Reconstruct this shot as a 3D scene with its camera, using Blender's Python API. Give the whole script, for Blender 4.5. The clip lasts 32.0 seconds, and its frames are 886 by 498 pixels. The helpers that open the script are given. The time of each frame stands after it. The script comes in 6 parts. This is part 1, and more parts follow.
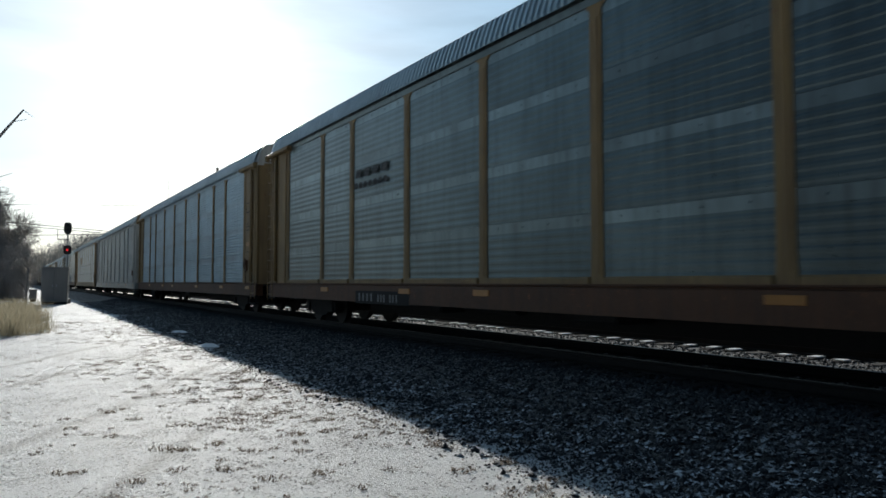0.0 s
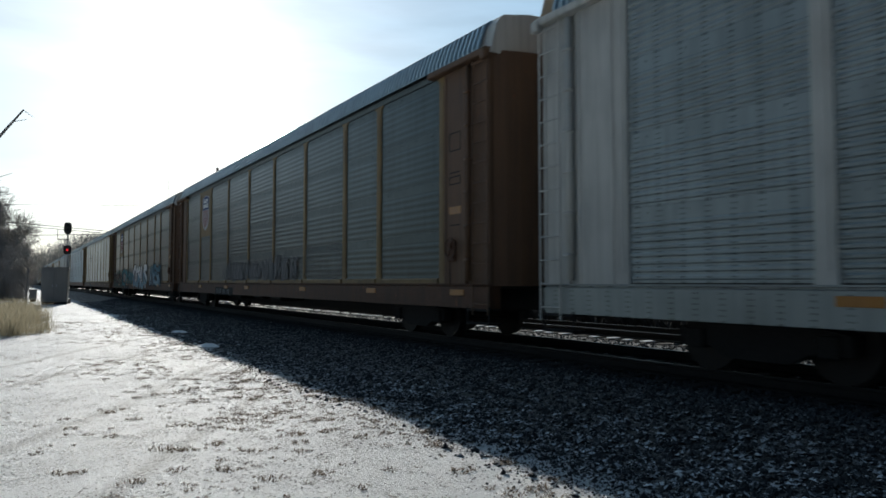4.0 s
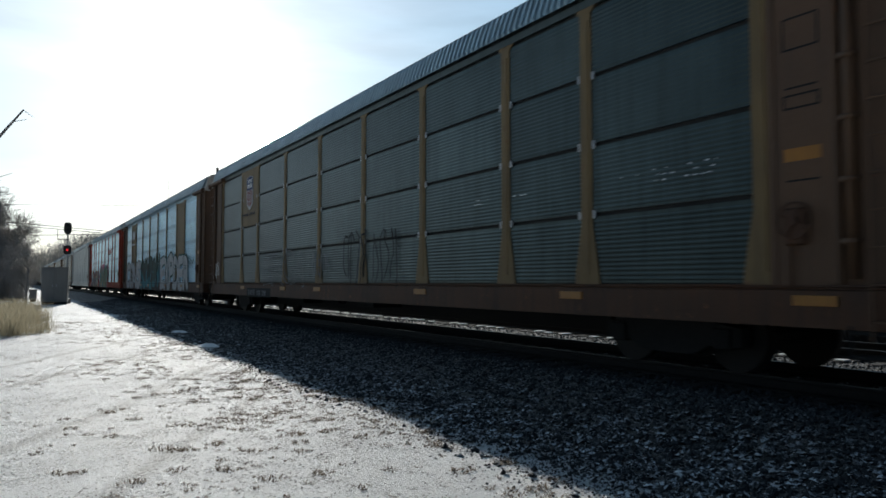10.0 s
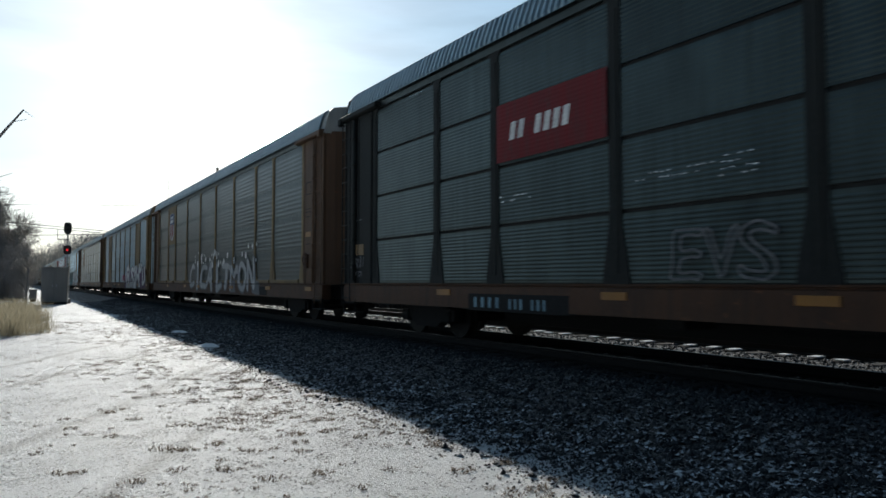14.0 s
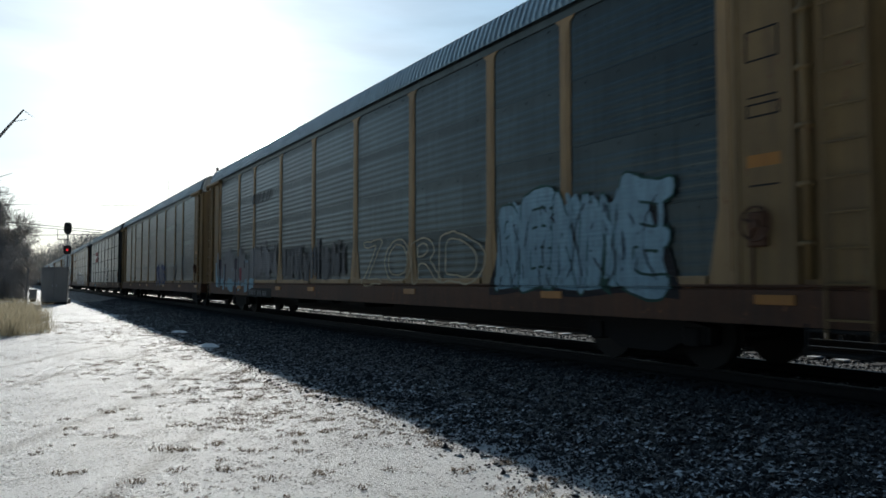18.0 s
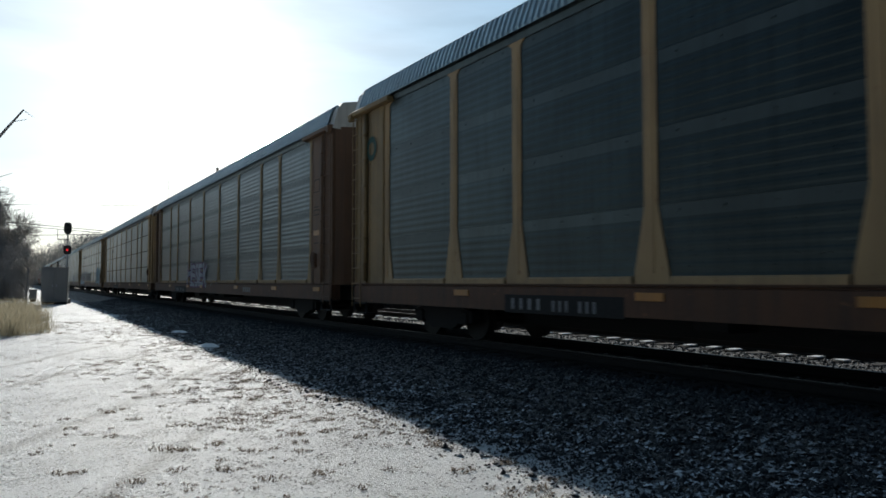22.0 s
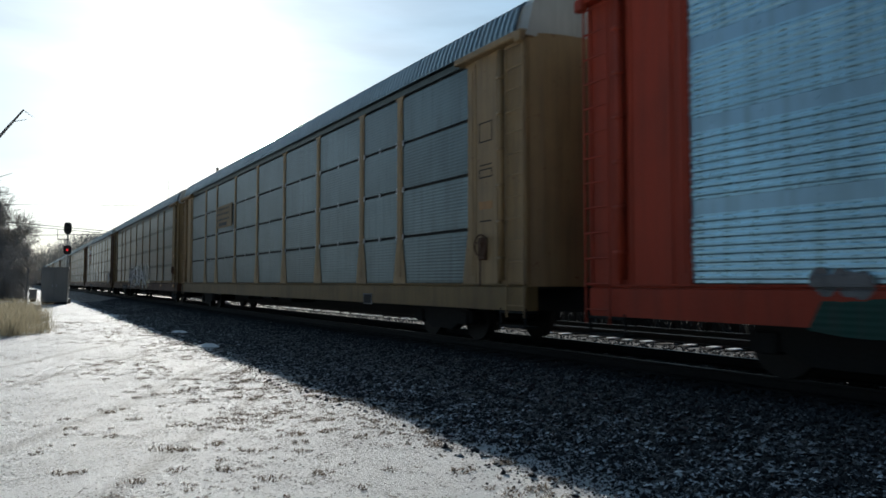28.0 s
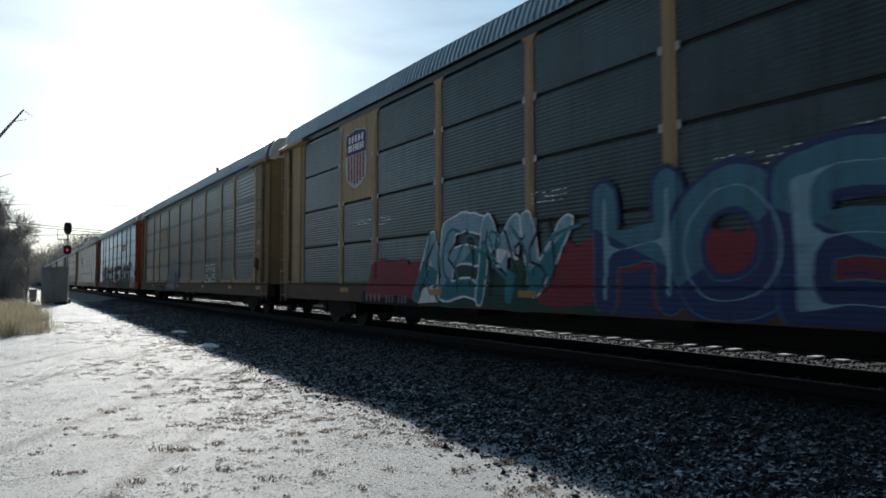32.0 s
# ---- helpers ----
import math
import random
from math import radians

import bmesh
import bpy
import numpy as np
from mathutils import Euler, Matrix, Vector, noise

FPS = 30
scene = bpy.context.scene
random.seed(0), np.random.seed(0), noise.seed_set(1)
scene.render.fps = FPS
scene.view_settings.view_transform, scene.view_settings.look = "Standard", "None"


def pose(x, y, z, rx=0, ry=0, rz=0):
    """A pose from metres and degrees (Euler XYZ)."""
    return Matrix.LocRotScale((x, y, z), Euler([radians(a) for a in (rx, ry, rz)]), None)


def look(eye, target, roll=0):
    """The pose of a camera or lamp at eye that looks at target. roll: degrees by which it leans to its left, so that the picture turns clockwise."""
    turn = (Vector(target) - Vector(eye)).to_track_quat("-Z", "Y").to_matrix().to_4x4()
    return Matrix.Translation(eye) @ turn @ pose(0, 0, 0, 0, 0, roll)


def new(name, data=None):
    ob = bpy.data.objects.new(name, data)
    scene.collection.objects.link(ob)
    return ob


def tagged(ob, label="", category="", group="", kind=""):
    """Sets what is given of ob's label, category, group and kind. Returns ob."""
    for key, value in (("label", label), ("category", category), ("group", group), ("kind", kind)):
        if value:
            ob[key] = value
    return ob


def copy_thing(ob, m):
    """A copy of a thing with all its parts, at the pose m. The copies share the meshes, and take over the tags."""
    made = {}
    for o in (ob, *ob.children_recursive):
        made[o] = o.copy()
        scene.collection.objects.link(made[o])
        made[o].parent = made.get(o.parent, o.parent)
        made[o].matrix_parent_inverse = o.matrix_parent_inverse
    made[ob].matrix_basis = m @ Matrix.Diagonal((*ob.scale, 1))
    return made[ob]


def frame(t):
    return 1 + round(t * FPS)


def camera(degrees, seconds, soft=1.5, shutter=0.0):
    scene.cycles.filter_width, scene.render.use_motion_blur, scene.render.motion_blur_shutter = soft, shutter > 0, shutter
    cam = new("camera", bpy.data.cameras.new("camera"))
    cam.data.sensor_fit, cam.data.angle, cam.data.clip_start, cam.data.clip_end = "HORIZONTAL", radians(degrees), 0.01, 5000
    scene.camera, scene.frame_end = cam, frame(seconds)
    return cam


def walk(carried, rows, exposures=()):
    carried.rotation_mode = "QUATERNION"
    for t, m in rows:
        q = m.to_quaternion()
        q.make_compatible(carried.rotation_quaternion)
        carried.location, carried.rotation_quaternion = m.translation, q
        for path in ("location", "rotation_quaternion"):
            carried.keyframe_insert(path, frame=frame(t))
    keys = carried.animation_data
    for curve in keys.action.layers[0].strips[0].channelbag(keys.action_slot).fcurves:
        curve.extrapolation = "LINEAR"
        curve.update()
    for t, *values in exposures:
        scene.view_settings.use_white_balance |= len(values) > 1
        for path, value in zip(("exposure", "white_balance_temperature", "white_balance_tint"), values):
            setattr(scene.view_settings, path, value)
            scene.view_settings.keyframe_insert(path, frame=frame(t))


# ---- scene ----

# Axes: y runs along the track in the train's direction, x to the right across it, z up.
# Camera on a tripod beside the line; it never moves.
EYE_Z = 1.584
cam = camera(64.5, 32.0, soft=1.6, shutter=0.12)
YAW, PITCH = radians(31.27), radians(2.695)
STAND = look((0, 0, EYE_Z), (math.sin(YAW) * 10, math.cos(YAW) * 10, EYE_Z + math.tan(PITCH) * 10))
walk(cam, [(0.0, STAND), (32.0, STAND)], exposures=[(0.0, 0.45, 6350, 8), (32.0, 0.45, 6350, 8)])

# ---------------------------------------------------------------- light
SUN_AZ, SUN_EL = radians(10.8), radians(19.1)      # from the track's direction, towards the train
world = bpy.data.worlds.new("sky")
scene.world = world
world.use_nodes = True
wn, wl = world.node_tree.nodes, world.node_tree.links
sky = wn.new("ShaderNodeTexSky")
sky.sky_type = "NISHITA"
sky.sun_disc = False
sky.sun_elevation, sky.sun_rotation = SUN_EL, SUN_AZ
sky.altitude, sky.air_density, sky.dust_density, sky.ozone_density = 100, 1.0, 2.0, 4.0
wn["Background"].inputs["Strength"].default_value = 0.019
# faint streaks of high cloud
w_tc, w_mp, w_no = wn.new("ShaderNodeTexCoord"), wn.new("ShaderNodeMapping"), wn.new("ShaderNodeTexNoise")
w_rp, w_mx = wn.new("ShaderNodeValToRGB"), wn.new("ShaderNodeMix")
w_mp.inputs["Scale"].default_value, w_mp.inputs["Rotation"].default_value = (1.0, 1.6, 6.0), (0.25, 0.0, 0.5)
w_no.inputs["Scale"].default_value, w_no.inputs["Detail"].default_value = 2.2, 6
w_rp.color_ramp.elements[0].position, w_rp.color_ramp.elements[1].position = 0.42, 0.75
w_rp.color_ramp.elements[0].color, w_rp.color_ramp.elements[1].color = (0, 0, 0, 1), (0.45, 0.45, 0.45, 1)
w_mx.data_type, w_mx.blend_type = "RGBA", "ADD"
wl.new(w_tc.outputs["Generated"], w_mp.inputs["Vector"])
wl.new(w_mp.outputs[0], w_no.inputs["Vector"])
wl.new(w_no.outputs["Fac"], w_rp.inputs[0])
wl.new(w_rp.outputs[0], w_mx.inputs[0])
wl.new(sky.outputs[0], w_mx.inputs[6])
wl.new(sky.outputs[0], w_mx.inputs[7])
wl.new(w_mx.outputs[2], wn["Background"].inputs["Color"])
# thin high haze that scatters the light forwards, about the sun's side of the sky; whiter towards the horizon
w_sp, w_hr, w_bg, w_ad = wn.new("ShaderNodeSeparateXYZ"), wn.new("ShaderNodeValToRGB"), wn.new("ShaderNodeBackground"), wn.new("ShaderNodeAddShader")
w_hr.color_ramp.elements[0].position, w_hr.color_ramp.elements[1].position = 0.0, 0.55
w_hr.color_ramp.elements[0].color, w_hr.color_ramp.elements[1].color = (0.70, 0.90, 1.0, 1), (0.42, 0.72, 1.0, 1)
wl.new(w_tc.outputs["Generated"], w_sp.inputs[0])
wl.new(w_sp.outputs["Z"], w_hr.inputs[0])
wl.new(w_hr.outputs[0], w_bg.inputs["Color"])
w_dt, w_mr = wn.new("ShaderNodeVectorMath"), wn.new("ShaderNodeMapRange")
w_dt.operation, w_mr.interpolation_type = "DOT_PRODUCT", "SMOOTHSTEP"
w_dt.inputs[1].default_value = (math.sin(SUN_AZ) * math.cos(SUN_EL), math.cos(SUN_AZ) * math.cos(SUN_EL), math.sin(SUN_EL))
w_mr.inputs["From Min"].default_value, w_mr.inputs["From Max"].default_value = 0.35, 0.97
w_mr.inputs["To Min"].default_value, w_mr.inputs["To Max"].default_value = 0.032, 0.45
wl.new(w_tc.outputs["Generated"], w_dt.inputs[0])
wl.new(w_dt.outputs["Value"], w_mr.inputs["Value"])
# paler gaps in the veil
w_no2, w_gap, w_cut = wn.new("ShaderNodeTexNoise"), wn.new("ShaderNodeMapRange"), wn.new("ShaderNodeMath")
w_no2.inputs["Scale"].default_value, w_no2.inputs["Detail"].default_value = 3.1, 5
w_gap.inputs["From Min"].default_value, w_gap.inputs["From Max"].default_value = 0.36, 0.58
w_gap.inputs["To Min"].default_value, w_gap.inputs["To Max"].default_value = 0.84, 1.04
w_cut.operation = "MULTIPLY"
wl.new(w_mp.outputs[0], w_no2.inputs["Vector"])
wl.new(w_no2.outputs["Fac"], w_gap.inputs["Value"])
wl.new(w_mr.outputs[0], w_cut.inputs[0])
wl.new(w_gap.outputs[0], w_cut.inputs[1])
wl.new(w_cut.outputs[0], w_bg.inputs["Strength"])
wl.new(wn["Background"].outputs[0], w_ad.inputs[0])
wl.new(w_bg.outputs[0], w_ad.inputs[1])
wl.new(w_ad.outputs[0], wn["World Output"].inputs["Surface"])

sun_data = bpy.data.lights.new("sun", "SUN")
sun_data.energy, sun_data.angle, sun_data.color = 3.5, radians(0.6), (1.0, 0.94, 0.85)
sun = new("sun", sun_data)
SUN_DIR = Vector((math.sin(SUN_AZ) * math.cos(SUN_EL), math.cos(SUN_AZ) * math.cos(SUN_EL), math.sin(SUN_EL)))
sun.matrix_world = look(SUN_DIR * 50, (0, 0, 0))

# ---------------------------------------------------------------- plan
RAIL = 0.45            # rail top above the snow field
TRACK_X = 8.59         # the train's track
TRACK2_X = 12.95       # the empty track behind it
CAR = 28.75            # a car with its share of the couplers
HALF = CAR / 2
POSTS = [HALF - s for s in (2.38, 5.20, 7.18, 10.06, 12.94, 15.81, 18.69, 21.57, 23.55, 26.37)]
DECK, EAVE = 1.11, 5.22
PANEL_X, POST_X, SILL_X = 1.49, 1.545, 1.55
END = 0.72             # body end before the coupling's middle


# ---------------------------------------------------------------- materials
def mat(name, base, rough=0.6, metal=0.0):
    m = bpy.data.materials.new(name)
    m.use_nodes = True
    b = m.node_tree.nodes["Principled BSDF"]
    b.inputs["Base Color"].default_value = (*base, 1)
    b.inputs["Roughness"].default_value = rough
    b.inputs["Metallic"].default_value = metal
    return m, m.node_tree.nodes, m.node_tree.links, b


def noise_node(n, l, scale, detail=4, vec=None, rough=0.55):
    t = n.new("ShaderNodeTexNoise")
    t.inputs["Scale"].default_value, t.inputs["Detail"].default_value, t.inputs["Roughness"].default_value = scale, detail, rough
    if vec is not None:
        l.new(vec, t.inputs["Vector"])
    return t.outputs["Fac"]


def ramp(n, l, fac, lo, hi, c0=(0, 0, 0), c1=(1, 1, 1)):
    r = n.new("ShaderNodeValToRGB")
    r.color_ramp.elements[0].position, r.color_ramp.elements[1].position = lo, hi
    r.color_ramp.elements[0].color, r.color_ramp.elements[1].color = (*c0, 1), (*c1, 1)
    l.new(fac, r.inputs[0])
    return r.outputs[0]


def mix(n, l, fac, a, b):
    x = n.new("ShaderNodeMix")
    x.data_type = "RGBA"
    if isinstance(fac, float):
        x.inputs[0].default_value = fac
    else:
        l.new(fac, x.inputs[0])
    for s, v in ((x.inputs[6], a), (x.inputs[7], b)):
        if isinstance(v, tuple):
            s.default_value = (*v, 1)
        else:
            l.new(v, s)
    return x.outputs[2]


def bump(n, l, b, height, strength, dist):
    u = n.new("ShaderNodeBump")
    u.inputs["Strength"].default_value, u.inputs["Distance"].default_value = strength, dist
    l.new(height, u.inputs["Height"])
    l.new(u.outputs[0], b.inputs["Normal"])


def space(n, l, stretch=(1, 1, 1)):
    """Object coordinates, shifted by chance from object to object."""
    tc, info = n.new("ShaderNodeTexCoord"), n.new("ShaderNodeObjectInfo")
    mp, sc = n.new("ShaderNodeMapping"), n.new("ShaderNodeMath")
    sc.operation = "MULTIPLY"
    sc.inputs[1].default_value = 37.0
    l.new(info.outputs["Random"], sc.inputs[0])
    l.new(tc.outputs["Object"], mp.inputs["Vector"])
    l.new(sc.outputs[0], mp.inputs["Location"])
    mp.inputs["Scale"].default_value = stretch
    return mp.outputs[0], info.outputs["Random"]


def weathered(name, base, dirt, rough=0.55, metal=0.0, amount=0.5, streak=True, vary=0.0, rust=None, holes=0.0):
    """Painted or bare sheet metal with grime, run-down streaks and fine grain."""
    m, n, l, b = mat(name, base, rough, metal)
    v, rnd = space(n, l)
    vs, _ = space(n, l, (5.0, 5.0, 0.35))
    big = ramp(n, l, noise_node(n, l, 0.9, 5, v), 0.42, 0.72)
    run = ramp(n, l, noise_node(n, l, 1.6, 6, vs), 0.45, 0.75)
    fine = noise_node(n, l, 26, 3, v)
    col = base
    if vary:
        lo = tuple(c * (1 - vary) for c in base)
        hi = tuple(min(1, c * (1 + vary)) for c in base)
        col = mix(n, l, rnd, lo, hi)
    f1 = n.new("ShaderNodeMath")
    f1.operation = "MULTIPLY"
    f1.inputs[1].default_value = amount
    l.new(run if streak else big, f1.inputs[0])
    col = mix(n, l, f1.outputs[0], col, dirt)
    f2 = n.new("ShaderNodeMath")
    f2.operation = "MULTIPLY"
    f2.inputs[1].default_value = amount * 0.8
    l.new(big, f2.inputs[0])
    col = mix(n, l, f2.outputs[0], col, tuple(c * 0.8 for c in dirt))
    if rust:
        spots = ramp(n, l, noise_node(n, l, 7, 6, v, 0.7), 0.62, 0.70)
        col = mix(n, l, spots, col, rust)
    if holes:
        # rows of small punched slots
        tc, sep = n.new("ShaderNodeTexCoord"), n.new("ShaderNodeSeparateXYZ")
        l.new(tc.outputs["Object"], sep.inputs[0])
        masks = []
        for axis, pitch, width in (("Z", 0.066, 0.30), ("Y", 0.37, 0.24), ("Y", 0.045, 0.6)):
            d, fr, lt = n.new("ShaderNodeMath"), n.new("ShaderNodeMath"), n.new("ShaderNodeMath")
            d.operation, fr.operation, lt.operation = "DIVIDE", "FRACT", "LESS_THAN"
            d.inputs[1].default_value, lt.inputs[1].default_value = pitch, width
            l.new(sep.outputs[axis], d.inputs[0])
            l.new(d.outputs[0], fr.inputs[0])
            l.new(fr.outputs[0], lt.inputs[0])
            masks.append(lt.outputs[0])
        for k in (1, 2):
            mu = n.new("ShaderNodeMath")
            mu.operation = "MULTIPLY"
            l.new(masks[0], mu.inputs[0])
            l.new(masks[k], mu.inputs[1])
            masks[0] = mu.outputs[0]
        mu = n.new("ShaderNodeMath")
        mu.operation = "MULTIPLY"
        mu.inputs[1].default_value = holes
        l.new(masks[0], mu.inputs[0])
        col = mix(n, l, mu.outputs[0], col, tuple(c * 0.25 for c in dirt))
    l.new(col, b.inputs["Base Color"])
    rr = n.new("ShaderNodeMapRange")
    rr.inputs["To Min"].default_value, rr.inputs["To Max"].default_value = max(0.05, rough - 0.12), min(1, rough + 0.2)
    l.new(fine, rr.inputs[0])
    l.new(rr.outputs[0], b.inputs["Roughness"])
    bump(n, l, b, fine, 0.15, 0.004)
    return m


RUST = (0.16, 0.06, 0.025)
M_GALV = weathered("galvanised_sheet", (0.46, 0.76, 0.95), (0.26, 0.39, 0.44), 0.28, 0.7, 0.45, vary=0.12, holes=0.75)
M_GALV_OLD = weathered("dull_galvanised_sheet", (0.27, 0.39, 0.46), (0.15, 0.20, 0.22), 0.42, 0.4, 0.5, vary=0.15, holes=0.75)
M_WORN = weathered("worn_pale_sheet", (0.29, 0.33, 0.33), (0.15, 0.17, 0.165), 0.42, 0.45, 0.5, vary=0.12, holes=0.75)
M_PALE = weathered("pale_grey_sheet", (0.118, 0.152, 0.16), (0.064, 0.08, 0.082), 0.34, 0.85, 0.5, vary=0.12, holes=0.15)
M_GREY = weathered("weathered_grey_sheet", (0.108, 0.138, 0.143), (0.054, 0.064, 0.063), 0.30, 0.9, 0.55, vary=0.15, holes=0.15)
M_DARK = weathered("dark_grey_sheet", (0.042, 0.055, 0.056), (0.021, 0.026, 0.026), 0.30, 0.9, 0.55, vary=0.15, holes=0.15)
M_FINE = weathered("dark_corrugated_sheet", (0.066, 0.086, 0.084), (0.034, 0.042, 0.041), 0.32, 0.88, 0.55, vary=0.18, holes=0.15)
M_MID = weathered("dusty_dark_sheet", (0.066, 0.085, 0.088), (0.033, 0.040, 0.040), 0.30, 0.9, 0.55, vary=0.15, holes=0.15)
M_ALU = weathered("grey_metal", (0.42, 0.43, 0.44), (0.25, 0.25, 0.25), 0.45, 0.6, 0.4)
M_LAP = weathered("lapped_sheet_edge", (0.062, 0.078, 0.078), (0.035, 0.043, 0.042), 0.4, 0.7, 0.6, vary=0.25)
M_LAP_SILVER = weathered("silver_lap_strip", (0.35, 0.56, 0.70), (0.22, 0.33, 0.38), 0.36, 0.65, 0.5, vary=0.2)
M_LAP_GREY = weathered("worn_grey_lap_strip", (0.19, 0.235, 0.24), (0.08, 0.095, 0.095), 0.34, 0.75, 0.75, vary=0.3)
M_LAP_DULL = weathered("dull_lap_strip", (0.25, 0.34, 0.40), (0.14, 0.18, 0.20), 0.40, 0.5, 0.55, vary=0.2)
LAPS = {"worn_pale_sheet": M_WORN, "galvanised_sheet": M_LAP_SILVER, "dull_galvanised_sheet": M_LAP_DULL, "weathered_grey_sheet": M_LAP_GREY, "dusty_dark_sheet": M_LAP, "dark_grey_sheet": M_LAP}
M_ROOF = weathered("roof_sheet", (0.33, 0.41, 0.44), (0.16, 0.19, 0.20), 0.30, 0.65, 0.4)
M_TAN = weathered("faded_yellow_paint", (0.205, 0.134, 0.050), (0.095, 0.062, 0.033), 0.6, 0.0, 0.55, rust=RUST)
M_GOLD = weathered("yellow_paint", (0.32, 0.21, 0.095), (0.12, 0.08, 0.045), 0.55, 0.0, 0.5, rust=RUST)
M_BROWN = weathered("brown_stained_yellow_paint", (0.118, 0.062, 0.030), (0.06, 0.037, 0.024), 0.65, 0.0, 0.6, rust=RUST)
M_SILL = weathered("rusty_brown_sill_paint", (0.085, 0.033, 0.011), (0.028, 0.015, 0.009), 0.65, 0.0, 0.6, rust=(0.20, 0.075, 0.025))
M_RED = weathered("red_oxide_paint", (0.36, 0.038, 0.011), (0.13, 0.025, 0.012), 0.68, 0.0, 0.45)
M_BLACKGREEN = weathered("dark_green_paint", (0.007, 0.010, 0.009), (0.006, 0.007, 0.006), 0.75, 0.0, 0.5)
M_WHITE = weathered("off_white_paint", (0.47, 0.48, 0.45), (0.24, 0.235, 0.22), 0.55, 0.0, 0.5)
M_UNDER = weathered("black_running_gear", (0.005, 0.005, 0.005), (0.009, 0.008, 0.007), 0.8, 0.0, 0.6)
M_WHEEL = weathered("wheel_steel", (0.02, 0.018, 0.016), (0.014, 0.013, 0.012), 0.6, 0.4, 0.5)
M_INNER = weathered("dark_interior", (0.02, 0.022, 0.022), (0.03, 0.03, 0.03), 0.8, 0.0, 0.4)
M_REFLECT = weathered("yellow_reflector", (0.36, 0.15, 0.015), (0.18, 0.08, 0.015), 0.35, 0.0, 0.4)


def paint(name, base, rough=0.65):
    """Sprayed paint that keeps the ribs of the sheet beneath it."""
    m, n, l, b = mat(name, base, rough)
    v, _ = space(n, l)
    vs, _ = space(n, l, (4, 4, 0.4))
    base = tuple(c * 0.86 for c in base)
    b.inputs["Specular IOR Level"].default_value = 0.25
    worn = ramp(n, l, noise_node(n, l, 2.2, 6, vs), 0.35, 0.8)
    col = mix(n, l, worn, base, tuple(c * 0.55 + 0.02 for c in base))
    col = mix(n, l, ramp(n, l, noise_node(n, l, 5.0, 7, v, 0.7), 0.56, 0.72), col, tuple(c * 0.4 + 0.035 for c in base))
    l.new(col, b.inputs["Base Color"])
    tc = n.new("ShaderNodeTexCoord")
    w = n.new("ShaderNodeTexWave")
    w.wave_type, w.bands_direction = "BANDS", "Z"
    w.inputs["Scale"].default_value, w.inputs["Distortion"].default_value = 4.6, 0.0
    l.new(tc.outputs["Object"], w.inputs["Vector"])
    bump(n, l, b, w.outputs["Fac"], 0.14, 0.03)
    return m


P_WHITE = paint("white_spray_paint", (1.0, 1.0, 0.98))
P_SILVER = paint("silver_spray_paint", (0.56, 0.57, 0.58))
P_DULL = paint("dull_silver_spray_paint", (0.30, 0.33, 0.38))
P_GREYW = paint("faded_white_spray_paint", (0.22, 0.225, 0.235))
P_FADED = paint("almost_worn_off_spray_paint", (0.13, 0.135, 0.14))
P_BLACK = paint("black_spray_paint", (0.008, 0.008, 0.012))
P_TEAL = paint("teal_spray_paint", (0.03, 0.23, 0.28))
P_DTEAL = paint("dark_green_spray_paint", (0.015, 0.075, 0.06))
P_BLUE = paint("blue_spray_paint", (0.075, 0.21, 0.29))
P_SKY = paint("pale_blue_spray_paint", (0.28, 0.46, 0.56))
P_NAVY = paint("navy_spray_paint", (0.03, 0.05, 0.16))
P_PINK = paint("pink_spray_paint", (0.55, 0.05, 0.16))
P_RED = paint("red_spray_paint", (0.45, 0.035, 0.03))
P_PURPLE = paint("purple_spray_paint", (0.11, 0.035, 0.12))
P_GREEN = paint("green_spray_paint", (0.13, 0.17, 0.045))
P_CREAM = paint("cream_spray_paint", (0.55, 0.48, 0.33))
P_LOGORED = paint("red_sign_paint", (0.55, 0.035, 0.025))
P_STRIPE = paint("faded_red_sign_paint", (0.30, 0.05, 0.045))
P_DRED = paint("dark_red_spray_paint", (0.16, 0.015, 0.018))
P_SIGNRED = paint("dull_red_sign_paint", (0.20, 0.012, 0.016))
P_MAROON = paint("maroon_spray_paint", (0.26, 0.028, 0.045))
P_INK = paint("violet_black_spray_paint", (0.022, 0.012, 0.03))
P_FAINT = paint("faded_dark_lettering", (0.045, 0.05, 0.05))
# bright metallic colour that stands in for daylight seen through the sheets
P_DAYLIGHT = weathered("painted_daylight", (0.95, 0.95, 0.95), (0.8, 0.8, 0.8), 0.2, 0.6, 0.1)
P_LOGOBLUE = paint("blue_sign_paint", (0.025, 0.05, 0.17))


# ---------------------------------------------------------------- mesh helpers
def mesh_of(name, bm, material, smooth=False):
    me = bpy.data.meshes.new(name)
    bm.normal_update()
    bm.to_mesh(me)
    bm.free()
    for m in (material if isinstance(material, (list, tuple)) else [material]):
        me.materials.append(m)
    if smooth:
        for p in me.polygons:
            p.use_smooth = True
    return me


def part(name, bm, material, parent, label="", smooth=False):
    ob = new(name, mesh_of(name, bm, material, smooth))
    ob.parent = parent
    if label:
        tagged(ob, label)
    return ob


def shared(name, me, parent, at=(0, 0, 0), turn=0.0, label=""):
    ob = new(name, me)
    ob.parent = parent
    ob.matrix_basis = pose(*at, 0, 0, turn)
    if label:
        tagged(ob, label)
    return ob


